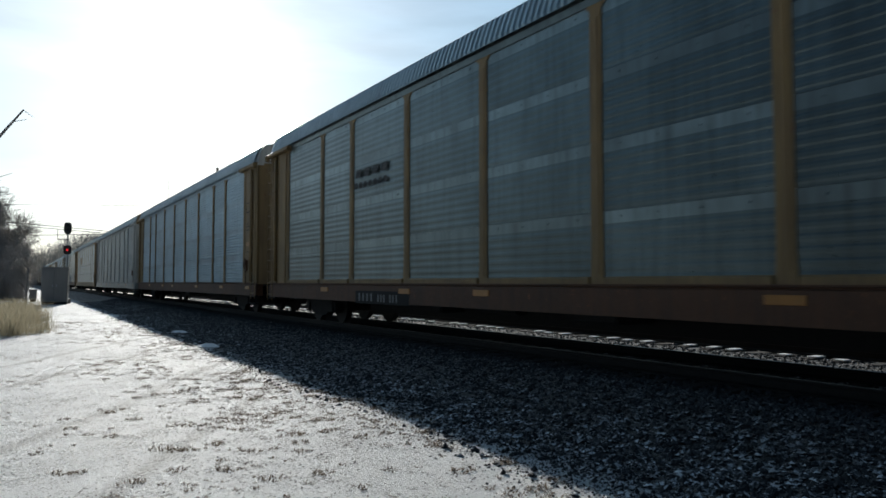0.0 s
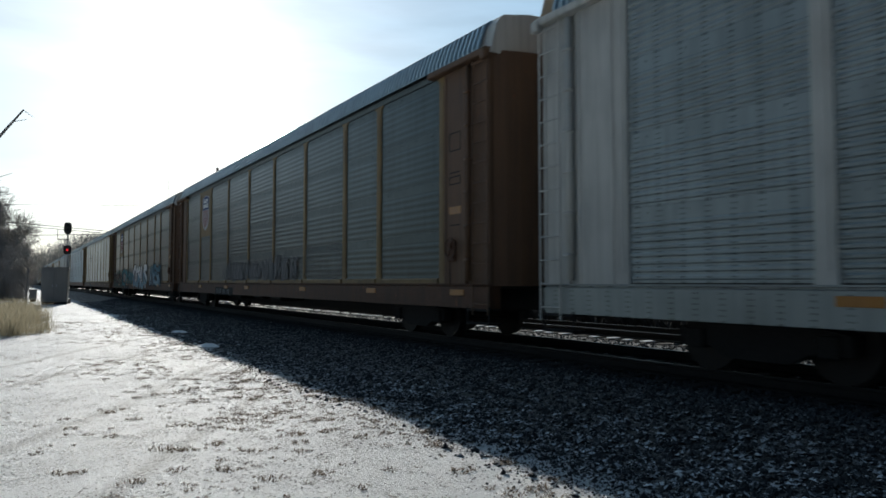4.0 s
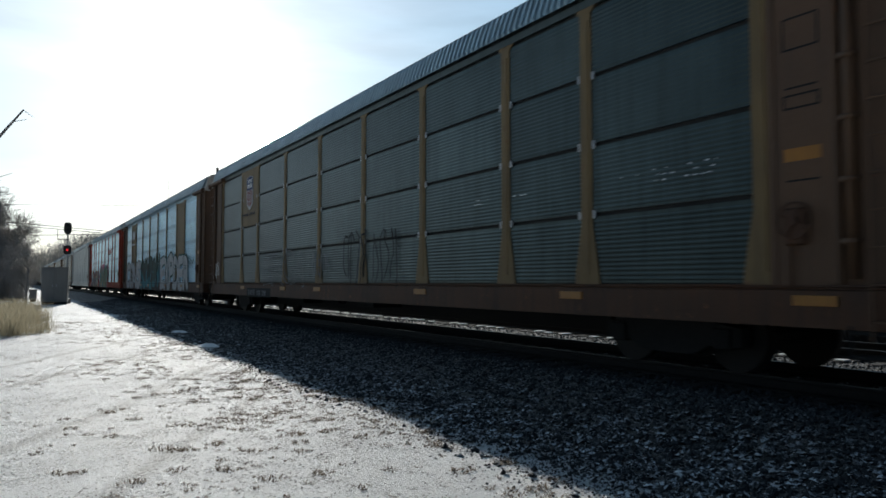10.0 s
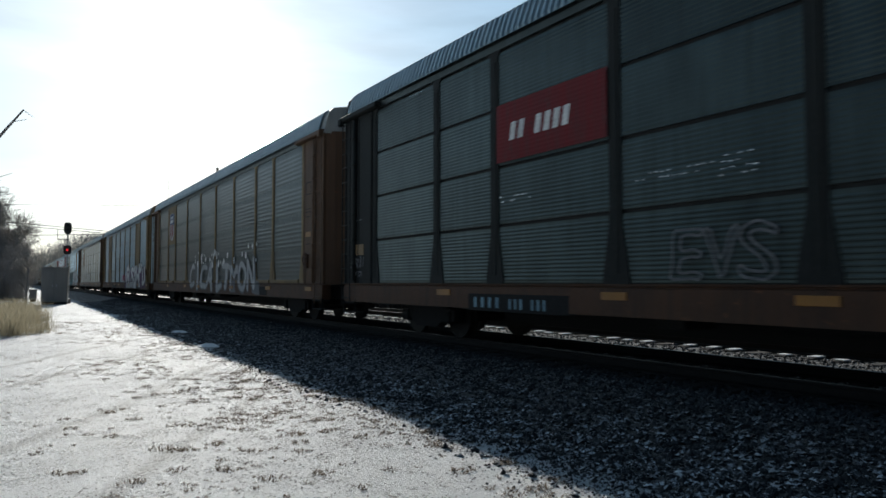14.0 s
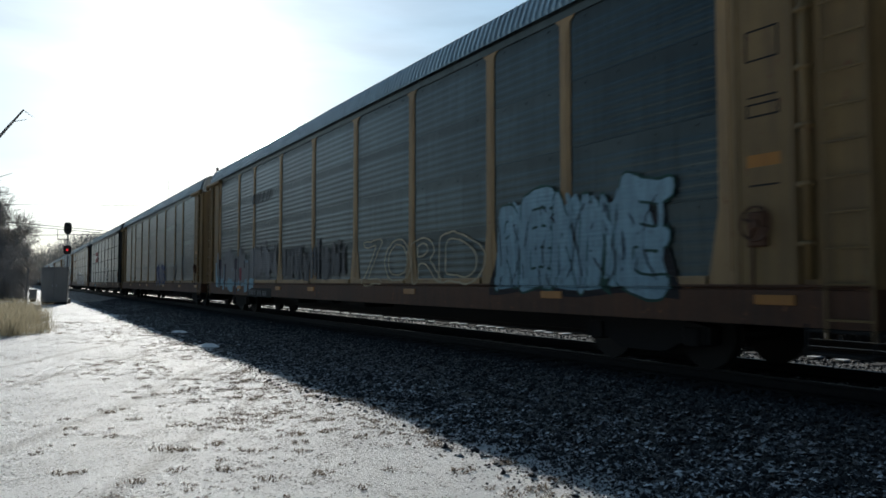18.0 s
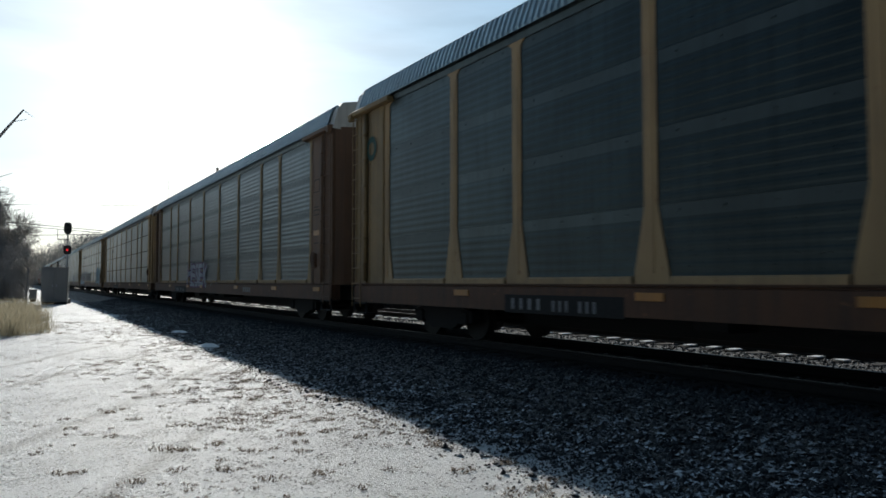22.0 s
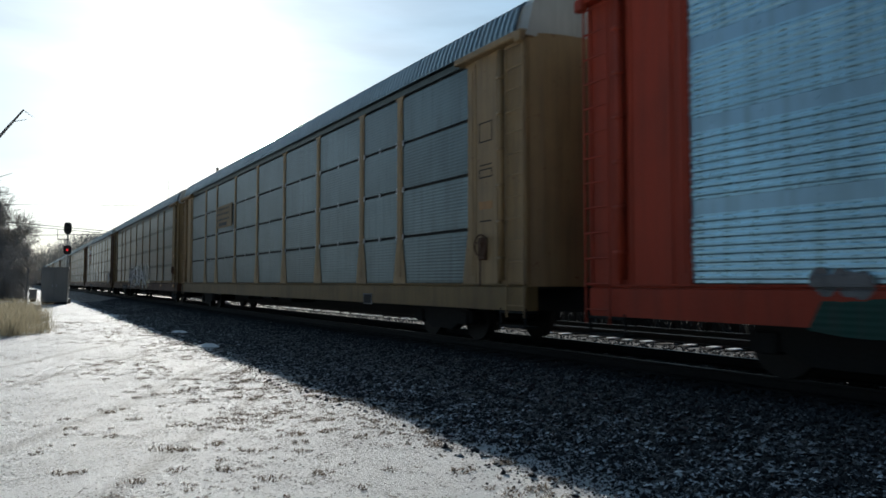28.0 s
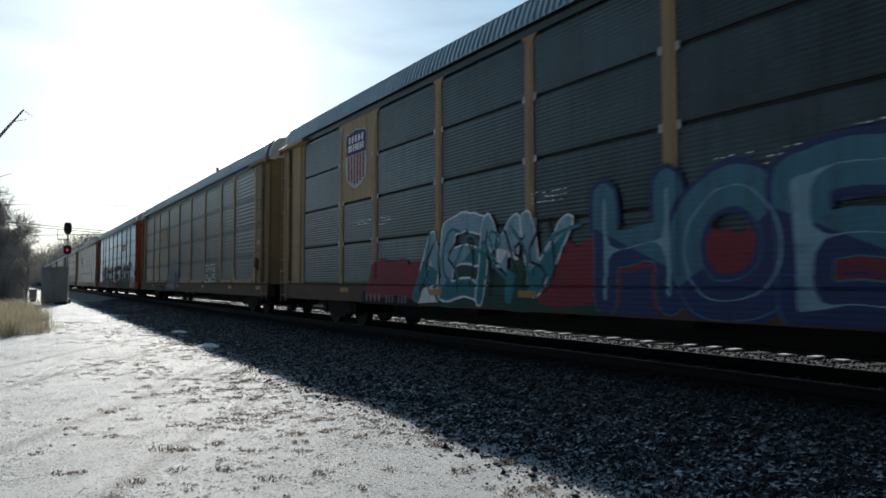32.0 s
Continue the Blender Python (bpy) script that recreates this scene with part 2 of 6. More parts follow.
def box(bm, x0, x1, y0, y1, z0, z1, bevel=0.0):
    vs = [bm.verts.new(p) for p in ((x0, y0, z0), (x1, y0, z0), (x1, y1, z0), (x0, y1, z0), (x0, y0, z1), (x1, y0, z1), (x1, y1, z1), (x0, y1, z1))]
    fs = [bm.faces.new([vs[i] for i in q]) for q in ((3, 2, 1, 0), (4, 5, 6, 7), (0, 1, 5, 4), (1, 2, 6, 5), (2, 3, 7, 6), (3, 0, 4, 7))]
    if bevel:
        es = list({e for f in fs for e in f.edges})
        bmesh.ops.bevel(bm, geom=es, offset=bevel, segments=1, affect="EDGES")
    return vs


def prism(bm, pts, axis, a, b):
    """Extrudes a closed outline, given in the two other axes, from a to b along axis (0, 1 or 2)."""
    def at(p, c):
        q = list(p)
        q.insert(axis, c)
        return q
    lo = [bm.verts.new(at(p, a)) for p in pts]
    hi = [bm.verts.new(at(p, b)) for p in pts]
    k = len(pts)
    bm.faces.new(lo)
    bm.faces.new(hi[::-1])
    for i in range(k):
        bm.faces.new((lo[i], hi[i], hi[(i + 1) % k], lo[(i + 1) % k]))
    bmesh.ops.recalc_face_normals(bm, faces=bm.faces)


def rod(bm, a, b, r, r2=None, k=6):
    a, b = Vector(a), Vector(b)
    d = (b - a).normalized()
    u = d.orthogonal().normalized()
    w = d.cross(u)
    rings = []
    for p, q in ((a, r), (b, r if r2 is None else r2)):
        rings.append([bm.verts.new(p + (u * math.cos(2 * math.pi * i / k) + w * math.sin(2 * math.pi * i / k)) * q) for i in range(k)])
    for i in range(k):
        bm.faces.new((rings[0][i], rings[0][(i + 1) % k], rings[1][(i + 1) % k], rings[1][i]))
    bm.faces.new(rings[0][::-1])
    bm.faces.new(rings[1])


def cyl(bm, c, axis, r, half, k=20):
    d = Vector((0, 0, 0))
    d[axis] = half
    rod(bm, Vector(c) - d, Vector(c) + d, r, k=k)


# ---------------------------------------------------------------- rail car pieces, shared by all cars
MESHES = {}


def cached(key, build):
    if key not in MESHES:
        MESHES[key] = build()
    return MESHES[key]


TIER = (EAVE - 0.06 - DECK) / 4


def panel_mesh(width, ribs, sheet, screws):
    """One ribbed sheet, its outer side towards -x, its lower edge at z = 0 and its middle at y = 0."""
    bm = bmesh.new()
    h = TIER - (0.004 if screws else 0.062)
    depth = (0.0035 if sheet.name.startswith("pale") else 0.006) if not screws else (0.014 if sheet.name.startswith(("galv", "dull", "worn")) else (0.004 if sheet.name.startswith("dark") else 0.005))
    prof = [(0.0, 0.0), (0.0, 0.035)]
    body_h = h - 0.07 - (0.14 if screws else 0.0)
    step = body_h / ribs
    z = 0.035
    for i in range(ribs):
        prof += [(-depth, z + step * 0.20), (-depth, z + step * 0.50), (0.0, z + step * 0.70), (0.0, z + step)]
        z += step
    prof += [(0.0, h)]
    hw = width / 2
    cols = [[bm.verts.new((x, y, z)) for x, z in prof] for y in (-hw, hw)]
    for i in range(len(prof) - 1):
        bm.faces.new((cols[0][i], cols[0][i + 1], cols[1][i + 1], cols[1][i]))
    # folded edges
    for a, b in ((0, 0), (-1, -1)):
        p, q = cols[0][a], cols[1][b]
        r, s = bm.verts.new(p.co + Vector((0.03, 0, 0))), bm.verts.new(q.co + Vector((0.03, 0, 0)))
        bm.faces.new((p, q, s, r) if a == 0 else (r, s, q, p))
    if screws:
        k = max(2, int(width / 0.55))
        for i in range(k):
            y = -hw + (i + 0.5) * width / k
            box(bm, -0.012, 0.0, y - 0.016, y + 0.016, h - 0.10, h - 0.068)
    bm.faces.ensure_lookup_table()
    if screws:
        for f in bm.faces:
            c = f.calc_center_median()
            if c.z > h - (0.12 if sheet.name.startswith(("galv", "dull", "worn")) else 0.16):
                f.material_index = 1
        return mesh_of("panel", bm, [sheet, LAPS[sheet.name]])
    return mesh_of("panel", bm, sheet)


def post_mesh(foot, material, d):
    """A pressed side post with its head bracket and spread foot; base at the deck."""
    bm = bmesh.new()
    hw = 0.115
    top = EAVE - DECK
    fw, fh = foot
    out = [(-fw, -0.02), (fw, -0.02), (fw, 0.10), (hw, fh), (hw, top - 0.14), (0.24, top - 0.03), (0.24, top), (-0.24, top), (-0.24, top - 0.03), (-hw, top - 0.14), (-hw, fh), (-fw, 0.10)]
    prism(bm, out, 0, -d, 0.0)
    # raised rib down the middle
    box(bm, -d - 0.008, -d, -0.055, 0.055, 0.14, top - 0.25)
    bmesh.ops.bevel(bm, geom=[e for e in bm.edges if abs(e.verts[0].co.z - e.verts[1].co.z) > 1.5], offset=0.012, segments=1, affect="EDGES")
    return mesh_of("side_post", bm, material)


def roof_mesh(material):
    bm = bmesh.new()
    prof = [(-1.605, 5.31), (-1.58, 5.35), (-1.44, 5.75), (-1.30, 5.86), (-0.7, 5.97), (0.0, 6.0), (0.7, 5.97), (1.30, 5.86), (1.44, 5.75), (1.58, 5.35), (1.605, 5.31)]
    y0, y1, pitch = -HALF + END + 0.25, HALF - END - 0.25, 0.16
    k = int((y1 - y0) / pitch)
    rows = []
    for i in range(k):
        y = y0 + i * (y1 - y0) / k
        for dy, rise in ((0.0, 0.0), (0.018, 0.04), (0.065, 0.04), (0.083, 0.0)):
            rows.append((y + dy, rise))
    grid = []
    for y, rise in rows:
        line = []
        for j, (x, z) in enumerate(prof):
            q = rise if 0 < j < len(prof) - 1 else 0.0
            s = -1 if x < -0.9 else (1 if x > 0.9 else 0)
            line.append(bm.verts.new((x + s * q * 0.8, y, z + q * 0.6)))
        grid.append(line)
    for a, b in zip(grid, grid[1:]):
        for j in range(len(prof) - 1):
            bm.faces.new((a[j], a[j + 1], b[j + 1], b[j]))
    bmesh.ops.recalc_face_normals(bm, faces=bm.faces)
    return mesh_of("roof", bm, material)


def wheelset_mesh():
    bm = bmesh.new()
    r = 0.42
    for s in (-1, 1):
        cyl(bm, (s * 0.755, 0, r), 0, r, 0.065, 28)
        cyl(bm, (s * 0.68, 0, r), 0, r + 0.028, 0.016, 28)
        cyl(bm, (s * 0.84, 0, r), 0, 0.13, 0.10, 12)
    cyl(bm, (0, 0, r), 0, 0.085, 0.95, 10)
    return mesh_of("wheelset", bm, M_WHEEL)


def side_frame_mesh():
    """Cast truck frame: arched top, dropped middle, spring pocket and axle boxes."""
    bm = bmesh.new()
    out = [(-1.12, 0.34), (-1.12, 0.56), (-0.72, 0.63), (-0.42, 0.80), (0.42, 0.80), (0.72, 0.63), (1.12, 0.56), (1.12, 0.34), (0.68, 0.34), (0.40, 0.20), (-0.40, 0.20), (-0.68, 0.34)]
    prism(bm, out, 0, -0.10, 0.10)
    for s in (-1, 1):
        box(bm, -0.15, 0.15, s * 0.865 - 0.13, s * 0.865 + 0.13, 0.30, 0.56, 0.02)
        for j in (-1, 1):
            cyl(bm, (0.0, s * 0.12, 0.44), 2, 0.085, 0.16, 8)
    return mesh_of("side_frame", bm, M_UNDER)


def far_side_mesh(material, post_material):
    """The side turned away: ribbed sheet and posts in one piece."""
    bm = bmesh.new()
    ya, yb = -HALF + END + 0.05, HALF - END - 0.05
    prof, z = [], DECK
    while z < EAVE - 0.1:
        prof += [(PANEL_X, z), (PANEL_X + 0.03, z + 0.05), (PANEL_X + 0.03, z + 0.11), (PANEL_X, z + 0.16)]
        z += 0.2
    prof.append((PANEL_X, EAVE))
    a = [bm.verts.new((x, ya, z)) for x, z in prof]
    b = [bm.verts.new((x, yb, z)) for x, z in prof]
    for i in range(len(prof) - 1):
        bm.faces.new((a[i], b[i], b[i + 1], a[i + 1]))
    nf = len(bm.faces)
    for y in POSTS:
        box(bm, PANEL_X, POST_X, y - 0.115, y + 0.115, DECK - 0.02, EAVE)
    bm.faces.ensure_lookup_table()
    for f in bm.faces[nf:]:
        f.material_index = 1
    return mesh_of("far_side", bm, [material, post_material])


# ---------------------------------------------------------------- painted shapes on the near side
def skin(y, z):
    """How far out the near side stands at a place along the car: sill with its slit, posts, end bays, sheets."""
    if z < DECK - 0.001:
        return SILL_X - 0.043 if 1.054 < z < 1.076 else SILL_X + 0.002
    if z < DECK + 0.101:
        return PANEL_X + 0.056
    if y > POSTS[0] - 0.114 or y < POSTS[-1] + 0.114:
        return PANEL_X + 0.056
    if any(abs(y - p) < 0.114 for p in POSTS):
        return PANEL_X + 0.048
    return PANEL_X + 0.034


def settle(bm, thick):
    """Cuts flat paint where the surface steps and pushes it onto what it covers, in one piece."""
    lo, hi = min(v.co.y for v in bm.verts), max(v.co.y for v in bm.verts)
    zl, zh = min(v.co.z for v in bm.verts), max(v.co.z for v in bm.verts)
    cuts = [((0, c + e, 0), (0, 1, 0)) for c in POSTS for e in (-0.117, -0.113, 0.113, 0.117) if lo < c + e < hi]
    cuts += [((0, 0, z), (0, 0, 1)) for z in (1.045, 1.055, 1.075, 1.085, DECK - 0.002, DECK + 0.002, DECK + 0.099, DECK + 0.103) if zl < z < zh]
    for co, no in cuts:
        bmesh.ops.bisect_plane(bm, geom=bm.verts[:] + bm.edges[:] + bm.faces[:], plane_co=co, plane_no=no)
    for v in bm.verts:
        v.co.x = -skin(v.co.y, v.co.z) - thick
    bmesh.ops.remove_doubles(bm, verts=bm.verts, dist=0.0004)
    bm.normal_update()
    for f in bm.faces:
        if f.normal.x > 0:
            f.normal_flip()
    return bm


GLYPHS, OUTLINES = {}, {}


def outline_of(ch):
    """The edge of a letter of the built-in font: points, scaled to about one unit, and which point follows which."""
    if ch in OUTLINES:
        return OUTLINES[ch]
    cu = bpy.data.curves.new("letter", "FONT")
    cu.body, cu.size, cu.resolution_u = ch, 1.0, 4
    ob = new("letter", cu)
    me = ob.evaluated_get(bpy.context.evaluated_depsgraph_get()).to_mesh()
    bm = bmesh.new()
    bm.from_mesh(me)
    ob.to_mesh_clear()
    bpy.data.objects.remove(ob)
    bpy.data.curves.remove(cu)
    bmesh.ops.remove_doubles(bm, verts=bm.verts, dist=1e-5)
    bm.normal_update()
    for f in bm.faces:
        if f.normal.z < 0:
            f.normal_flip()
    nxt = {}
    for e in bm.edges:
        if len(e.link_loops) == 1:
            lp = e.link_loops[0]
            nxt[lp.vert.index] = lp.link_loop_next.vert.index
    bm.verts.ensure_lookup_table()
    co = np.array([v.co[:2] for v in bm.verts])
    lo, hi = co.min(0), co.max(0)
    co = (co - (lo + hi) / 2) / np.maximum(hi - lo, (0.36, 0.12)) + 0.5
    bm.free()
    OUTLINES[ch] = (co, nxt)
    return OUTLINES[ch]


for letter in "ABCDEFGHIJKLMNOPRSTUVWXZ7":
    outline_of(letter)


def loops_of(ch):
    """The closed, softened outlines of a letter."""
    co, nxt = outline_of(ch)
    rest, loops = set(nxt), []
    while rest:
        k = start = min(rest)
        loop = []
        while k in rest:
            rest.discard(k)
            loop.append(co[k])
            k = nxt[k]
        loop = np.array(loop)
        closed = np.vstack([loop, loop[:1]])
        seg = np.linalg.norm(np.diff(closed, axis=0), axis=1)
        dist = np.concatenate([[0], np.cumsum(seg)])
        n = max(10, int(dist[-1] / 0.07))
        at = np.linspace(0, dist[-1], n, endpoint=False)
        p = np.stack([np.interp(at, dist, closed[:, i]) for i in (0, 1)], 1)
        for _ in range(2):
            p = 0.5 * p + 0.25 * (np.roll(p, 1, 0) + np.roll(p, -1, 0))
        loops.append(p)
    return loops


def glyph(ch, swell):
    """A letter with softened corners, swollen by a share of its height; points and faces, about one unit high and wide."""
    key = (ch, swell)
    if key in GLYPHS:
        return GLYPHS[key]
    out = bmesh.new()
    for p in loops_of(ch):
        d = np.roll(p, -1, 0) - np.roll(p, 1, 0)
        d /= np.maximum(np.linalg.norm(d, axis=1, keepdims=True), 1e-6)
        p = p + np.stack([d[:, 1], -d[:, 0]], 1) * swell
        vs = [out.verts.new((x, y, 0)) for x, y in p]
        for a, b in zip(vs, vs[1:] + vs[:1]):
            out.edges.new((a, b))
    bmesh.ops.triangle_fill(out, edges=out.edges[:], use_beauty=True)
    out.verts.index_update()
    GLYPHS[key] = ([tuple(v.co[:2]) for v in out.verts], [[v.index for v in f.verts] for f in out.faces])
    out.free()
    return GLYPHS[key]


def placer(i, count, s0, s1, z0, z1, rnd, lean=0.0, wild=0.0, jag=0.0):
    """Where the points of letter i go, in a word that fills the stretch s0 to s1 (metres behind the front coupling) and z0 to z1."""
    w = (s1 - s0) / count
    r = random.Random(rnd * 131 + i)
    wid, hig = w * (0.97 + r.uniform(-0.08, 0.12) * wild * 3), (z1 - z0) * (1 - r.uniform(0, 0.22) * wild)
    base = z0 + r.uniform(0, 0.14) * wild * (z1 - z0)
    turn = r.uniform(-0.16, 0.16) * wild
    cs = s0 + (i + 0.5) * w

    def put(a, b):
        u, v = (a - 0.5) * wid, (b - 0.5) * hig
        u += v * lean
        v += math.sin(u * 5 + i) * 0.05 * wild * hig
        u, v = u * math.cos(turn) - v * math.sin(turn), u * math.sin(turn) + v * math.cos(turn)
        # wavering spray line
        q = (0.012 + 0.028 * jag)
        u, v = u + q * noise.noise(((cs + u) * 7, v * 7, i)) * 2, v + q * noise.noise(((cs + u) * 7, v * 7, i + 40)) * 2
        return Vector((0, HALF - (cs + u), max(0.68, base + hig / 2 + v)))
    return put


def letter_mesh(ch, put, swell):
    bm = bmesh.new()
    co, fs = glyph(ch, swell)
    vs = [bm.verts.new(put(a, b)) for a, b in co]
    for f in fs:
        try:
            bm.faces.new([vs[k] for k in f])
        except ValueError:
            pass
    return bm


def letter_line(ch, put, width):
    """The letter's outline alone, as a sprayed line."""
    bm = bmesh.new()
    for p in loops_of(ch):
        pts = [put(a, b) for a, b in p]
        rows = []
        for k, c in enumerate(pts):
            d = pts[(k + 1) % len(pts)] - pts[k - 1]
            n = Vector((0, -d.z, d.y)).normalized() * width / 2
            rows.append((bm.verts.new(c + n), bm.verts.new(c - n)))
        for a, b in zip(rows, rows[1:] + rows[:1]):
            bm.faces.new((a[0], b[0], b[1], a[1]))
    return bm


def graffiti(car, text, s0, s1, z0, z1, fill, edge, rnd=1, lean=0.0, wild=1.0, label="", grow=0.07, cloud=None, fat=0.035, lift=0.0, jag=0.0, fade=None):
    """Painted letters, each with its outline; sheet-coloured letters are outlines alone; fade: a second colour on a slanting half of each letter."""
    if cloud:
        splash(car, s0 - 0.35, s1 + 0.35, z0 - 0.1, z1 + 0.28, cloud, rnd + 5, 0.001)
    inner, outer = fat, fat + grow * 0.9
    for i, ch in enumerate(text):
        if ch == " ":
            continue
        put = placer(i, len(text), s0, s1, z0, z1, rnd, lean, wild, jag)
        if fill in (M_DARK, M_MID, M_GREY, M_FINE):
            part("graffiti_outline", settle(letter_line(ch, put, 0.035), 0.004), edge, car, label)
            continue
        if edge:
            part("graffiti_outline", settle(letter_mesh(ch, put, outer), 0.003 + lift + 0.0012 * i), edge, car)
        part("graffiti_letter", settle(letter_mesh(ch, put, inner), 0.0036 + lift + 0.0012 * i), fill, car, label)
        if fade:
            bm = letter_mesh(ch, put, inner - 0.012)
            mid = HALF - (s0 + (i + 0.5) * (s1 - s0) / len(text))
            bmesh.ops.bisect_plane(bm, geom=bm.verts[:] + bm.edges[:] + bm.faces[:], plane_co=(0, mid, (z0 + z1) / 2), plane_no=(0, 0.55 if i % 2 else -0.35, 0.8), clear_outer=True)
            if bm.faces:
                part("graffiti_shade", settle(bm, 0.004 + lift + 0.0012 * i), fade, car)
            else:
                bm.free()


def splash(car, s0, s1, z0, z1, material, rnd, thick=0.001, name="graffiti_background"):
    """A patch of paint with a lobed upper edge."""
    r = random.Random(rnd)
    bm = bmesh.new()
    k = max(10, int((s1 - s0) / 0.07))
    ph = r.uniform(0, 60)
    up = []
    for i in range(k + 1):
        s = s0 + (s1 - s0) * i / k
        e = min(1.0, 9.0 * min(i, k - i) / k + 0.12)
        jag = 0.5 + 0.5 * noise.noise((s * 1.3 + ph, 0.0, 0.0)) + 0.35 * noise.noise((s * 5.5 + ph, 1.0, 0.0)) + 0.07 * noise.noise((s * 17 + ph, 2.0, 0.0))
        up.append((s, z0 + (z1 - z0) * e * min(1.0, 0.62 + 0.5 * jag)))
    lo = [bm.verts.new((0, HALF - s, z0 + 0.04 * math.sin(s * 3 + ph))) for s, _ in up]
    hi = [bm.verts.new((0, HALF - s, z)) for s, z in up]
    for i in range(k):
        bm.faces.new((lo[i], lo[i + 1], hi[i + 1], hi[i]))
    part(name, settle(bm, thick), material, car)


def scribble(car, s0, s1, z0, z1, material, rnd, strokes=9, width=0.05, thick=0.005, label=""):
    """Hand-drawn strokes that cannot be read: bent ribbons of paint."""
    r = random.Random(rnd)
    for i in range(strokes):
        bm = bmesh.new()
        s = s0 + (s1 - s0) * (i + 0.5) / strokes
        wdt = (s1 - s0) / strokes
        p = [Vector((s + wdt * r.uniform(-0.7, 0.7), z0 + (z1 - z0) * q)) for q in (r.uniform(0, 0.2), r.uniform(0.3, 0.5), r.uniform(0.5, 0.8), r.uniform(0.75, 1.0))]
        if r.random() < 0.5:
            p.append(Vector((p[-1].x + wdt * r.uniform(0.3, 0.9), z0 + (z1 - z0) * r.uniform(0.3, 0.9))))
        # smooth the stroke
        line = []
        for a, b in zip(p, p[1:]):
            line += [a.lerp(b, f) for f in (0.25, 0.75)]
        line = [p[0]] + line + [p[-1]]
        rows = []
        for k, q in enumerate(line):
            d = line[min(k + 1, len(line) - 1)] - line[max(k - 1, 0)]
            n = Vector((-d.y, d.x)).normalized() * width / 2 * (1.0 if 0 < k < len(line) - 1 else 0.5)
            rows.append([bm.verts.new((0, HALF - (q + m).x, (q + m).y)) for m in (n, -n)])
        for a, b in zip(rows, rows[1:]):
            bm.faces.new((a[0], b[0], b[1], a[1]))
        part("graffiti_stroke", settle(bm, thick + 0.0007 * (i % 3)), material, car, label)


def smear(car, s0, s1, z0, z1, material, rnd, strips=20, thick=0.002, label=""):
    """Worn, rolled-on paint: uneven upright strips with ragged ends."""
    r = random.Random(rnd)
    for i in range(strips):
        bm = bmesh.new()
        s = s0 + (s1 - s0) * (i + r.uniform(0.1, 0.9)) / strips
        w = (s1 - s0) / strips * r.uniform(0.5, 1.5)
        lo, hi = z0 + (z1 - z0) * r.uniform(0, 0.25), z0 + (z1 - z0) * r.uniform(0.55, 1.0)
        k = 7
        left = [(s - w / 2 + r.uniform(-0.03, 0.03), lo + (hi - lo) * j / k) for j in range(k + 1)]
        right = [(s + w / 2 + r.uniform(-0.03, 0.03), lo + (hi - lo) * j / k) for j in range(k + 1)]
        top = [(s - w / 2 + w * j / 5, hi + r.uniform(-0.05, 0.12)) for j in range(1, 5)]
        bm.faces.new([bm.verts.new((0, HALF - a, b)) for a, b in left + top + right[::-1]])
        bmesh.ops.triangulate(bm, faces=bm.faces[:])
        part("paint_smear", settle(bm, thick + 0.0005 * (i % 4)), material, car, label)


def daylight_dashes(car, s, z, wide, rows, rnd):
    """A cluster of short bright dashes along the ribs: daylight through slots, painted on."""
    r = random.Random(rnd)
    bm = bmesh.new()
    for j in range(rows):
        q = s - wide / 2 + r.uniform(0, 0.1)
        while q < s + wide / 2:
            w = r.uniform(0.02, 0.07)
            if r.random() < 0.6:
                h = z - j * 0.075 + r.uniform(-0.006, 0.006)
                bm.faces.new([bm.verts.new((0, HALF - u, v)) for u, v in ((q, h - 0.008), (q + w, h - 0.008), (q + w, h + 0.008), (q, h + 0.008))])
            q += w + r.uniform(0.03, 0.09)
    ob = part("bare_scratches", settle(bm, 0.004), P_DAYLIGHT, car, "short bright dashes painted as daylight through punched slots")
    tagged(ob, kind="stuff")


def blobs(car, s0, s1, z0, z1, material, rnd, count, size, thick=0.004, name="graffiti_bubble"):
    r = random.Random(rnd)
    for i in range(count):
        bm = bmesh.new()
        s, z, q = r.uniform(s0, s1), r.uniform(z0, z1), size * r.uniform(0.5, 1.2)
        bm.faces.new([bm.verts.new((0, HALF - s + q * math.cos(a * 0.45), z + q * 1.15 * math.sin(a * 0.45))) for a in range(14)])
        part(name, settle(bm, thick + 0.00004 * i), material, car)


def ring(car, s, z, r1, r0, material, name="round_emblem"):
    """A painted ring."""
    bm = bmesh.new()
    rows = [[bm.verts.new((0, HALF - s + q * math.cos(a * math.pi / 12), z + q * 1.1 * math.sin(a * math.pi / 12))) for q in (r0, r1)] for a in range(24)]
    for a, b in zip(rows, rows[1:] + rows[:1]):
        bm.faces.new((a[0], a[1], b[1], b[0]))
    part(name, settle(bm, 0.004), material, car)


def bars(car, marks, s0, s1, z0, z1, material, name="marking", thick=0.004, label="", lean=0.0, width=0.64):
    """Plain bars that stand for characters; marks: their number, or a string where a blank leaves a gap."""
    marks = "x" * marks if isinstance(marks, int) else marks
    w = (s1 - s0) / len(marks)
    for i, ch in enumerate(marks):
        if ch == " ":
            continue
        bm = bmesh.new()
        a, b = s0 + w * (i + 0.5 - width / 2), s0 + w * (i + 0.5 + width / 2)
        q = [(a, z0), (b, z0), (b + lean, z1), (a + lean, z1)]
        bm.faces.new([bm.verts.new((0, HALF - s, z)) for s, z in q])
        part(name, settle(bm, thick), material, car, label)


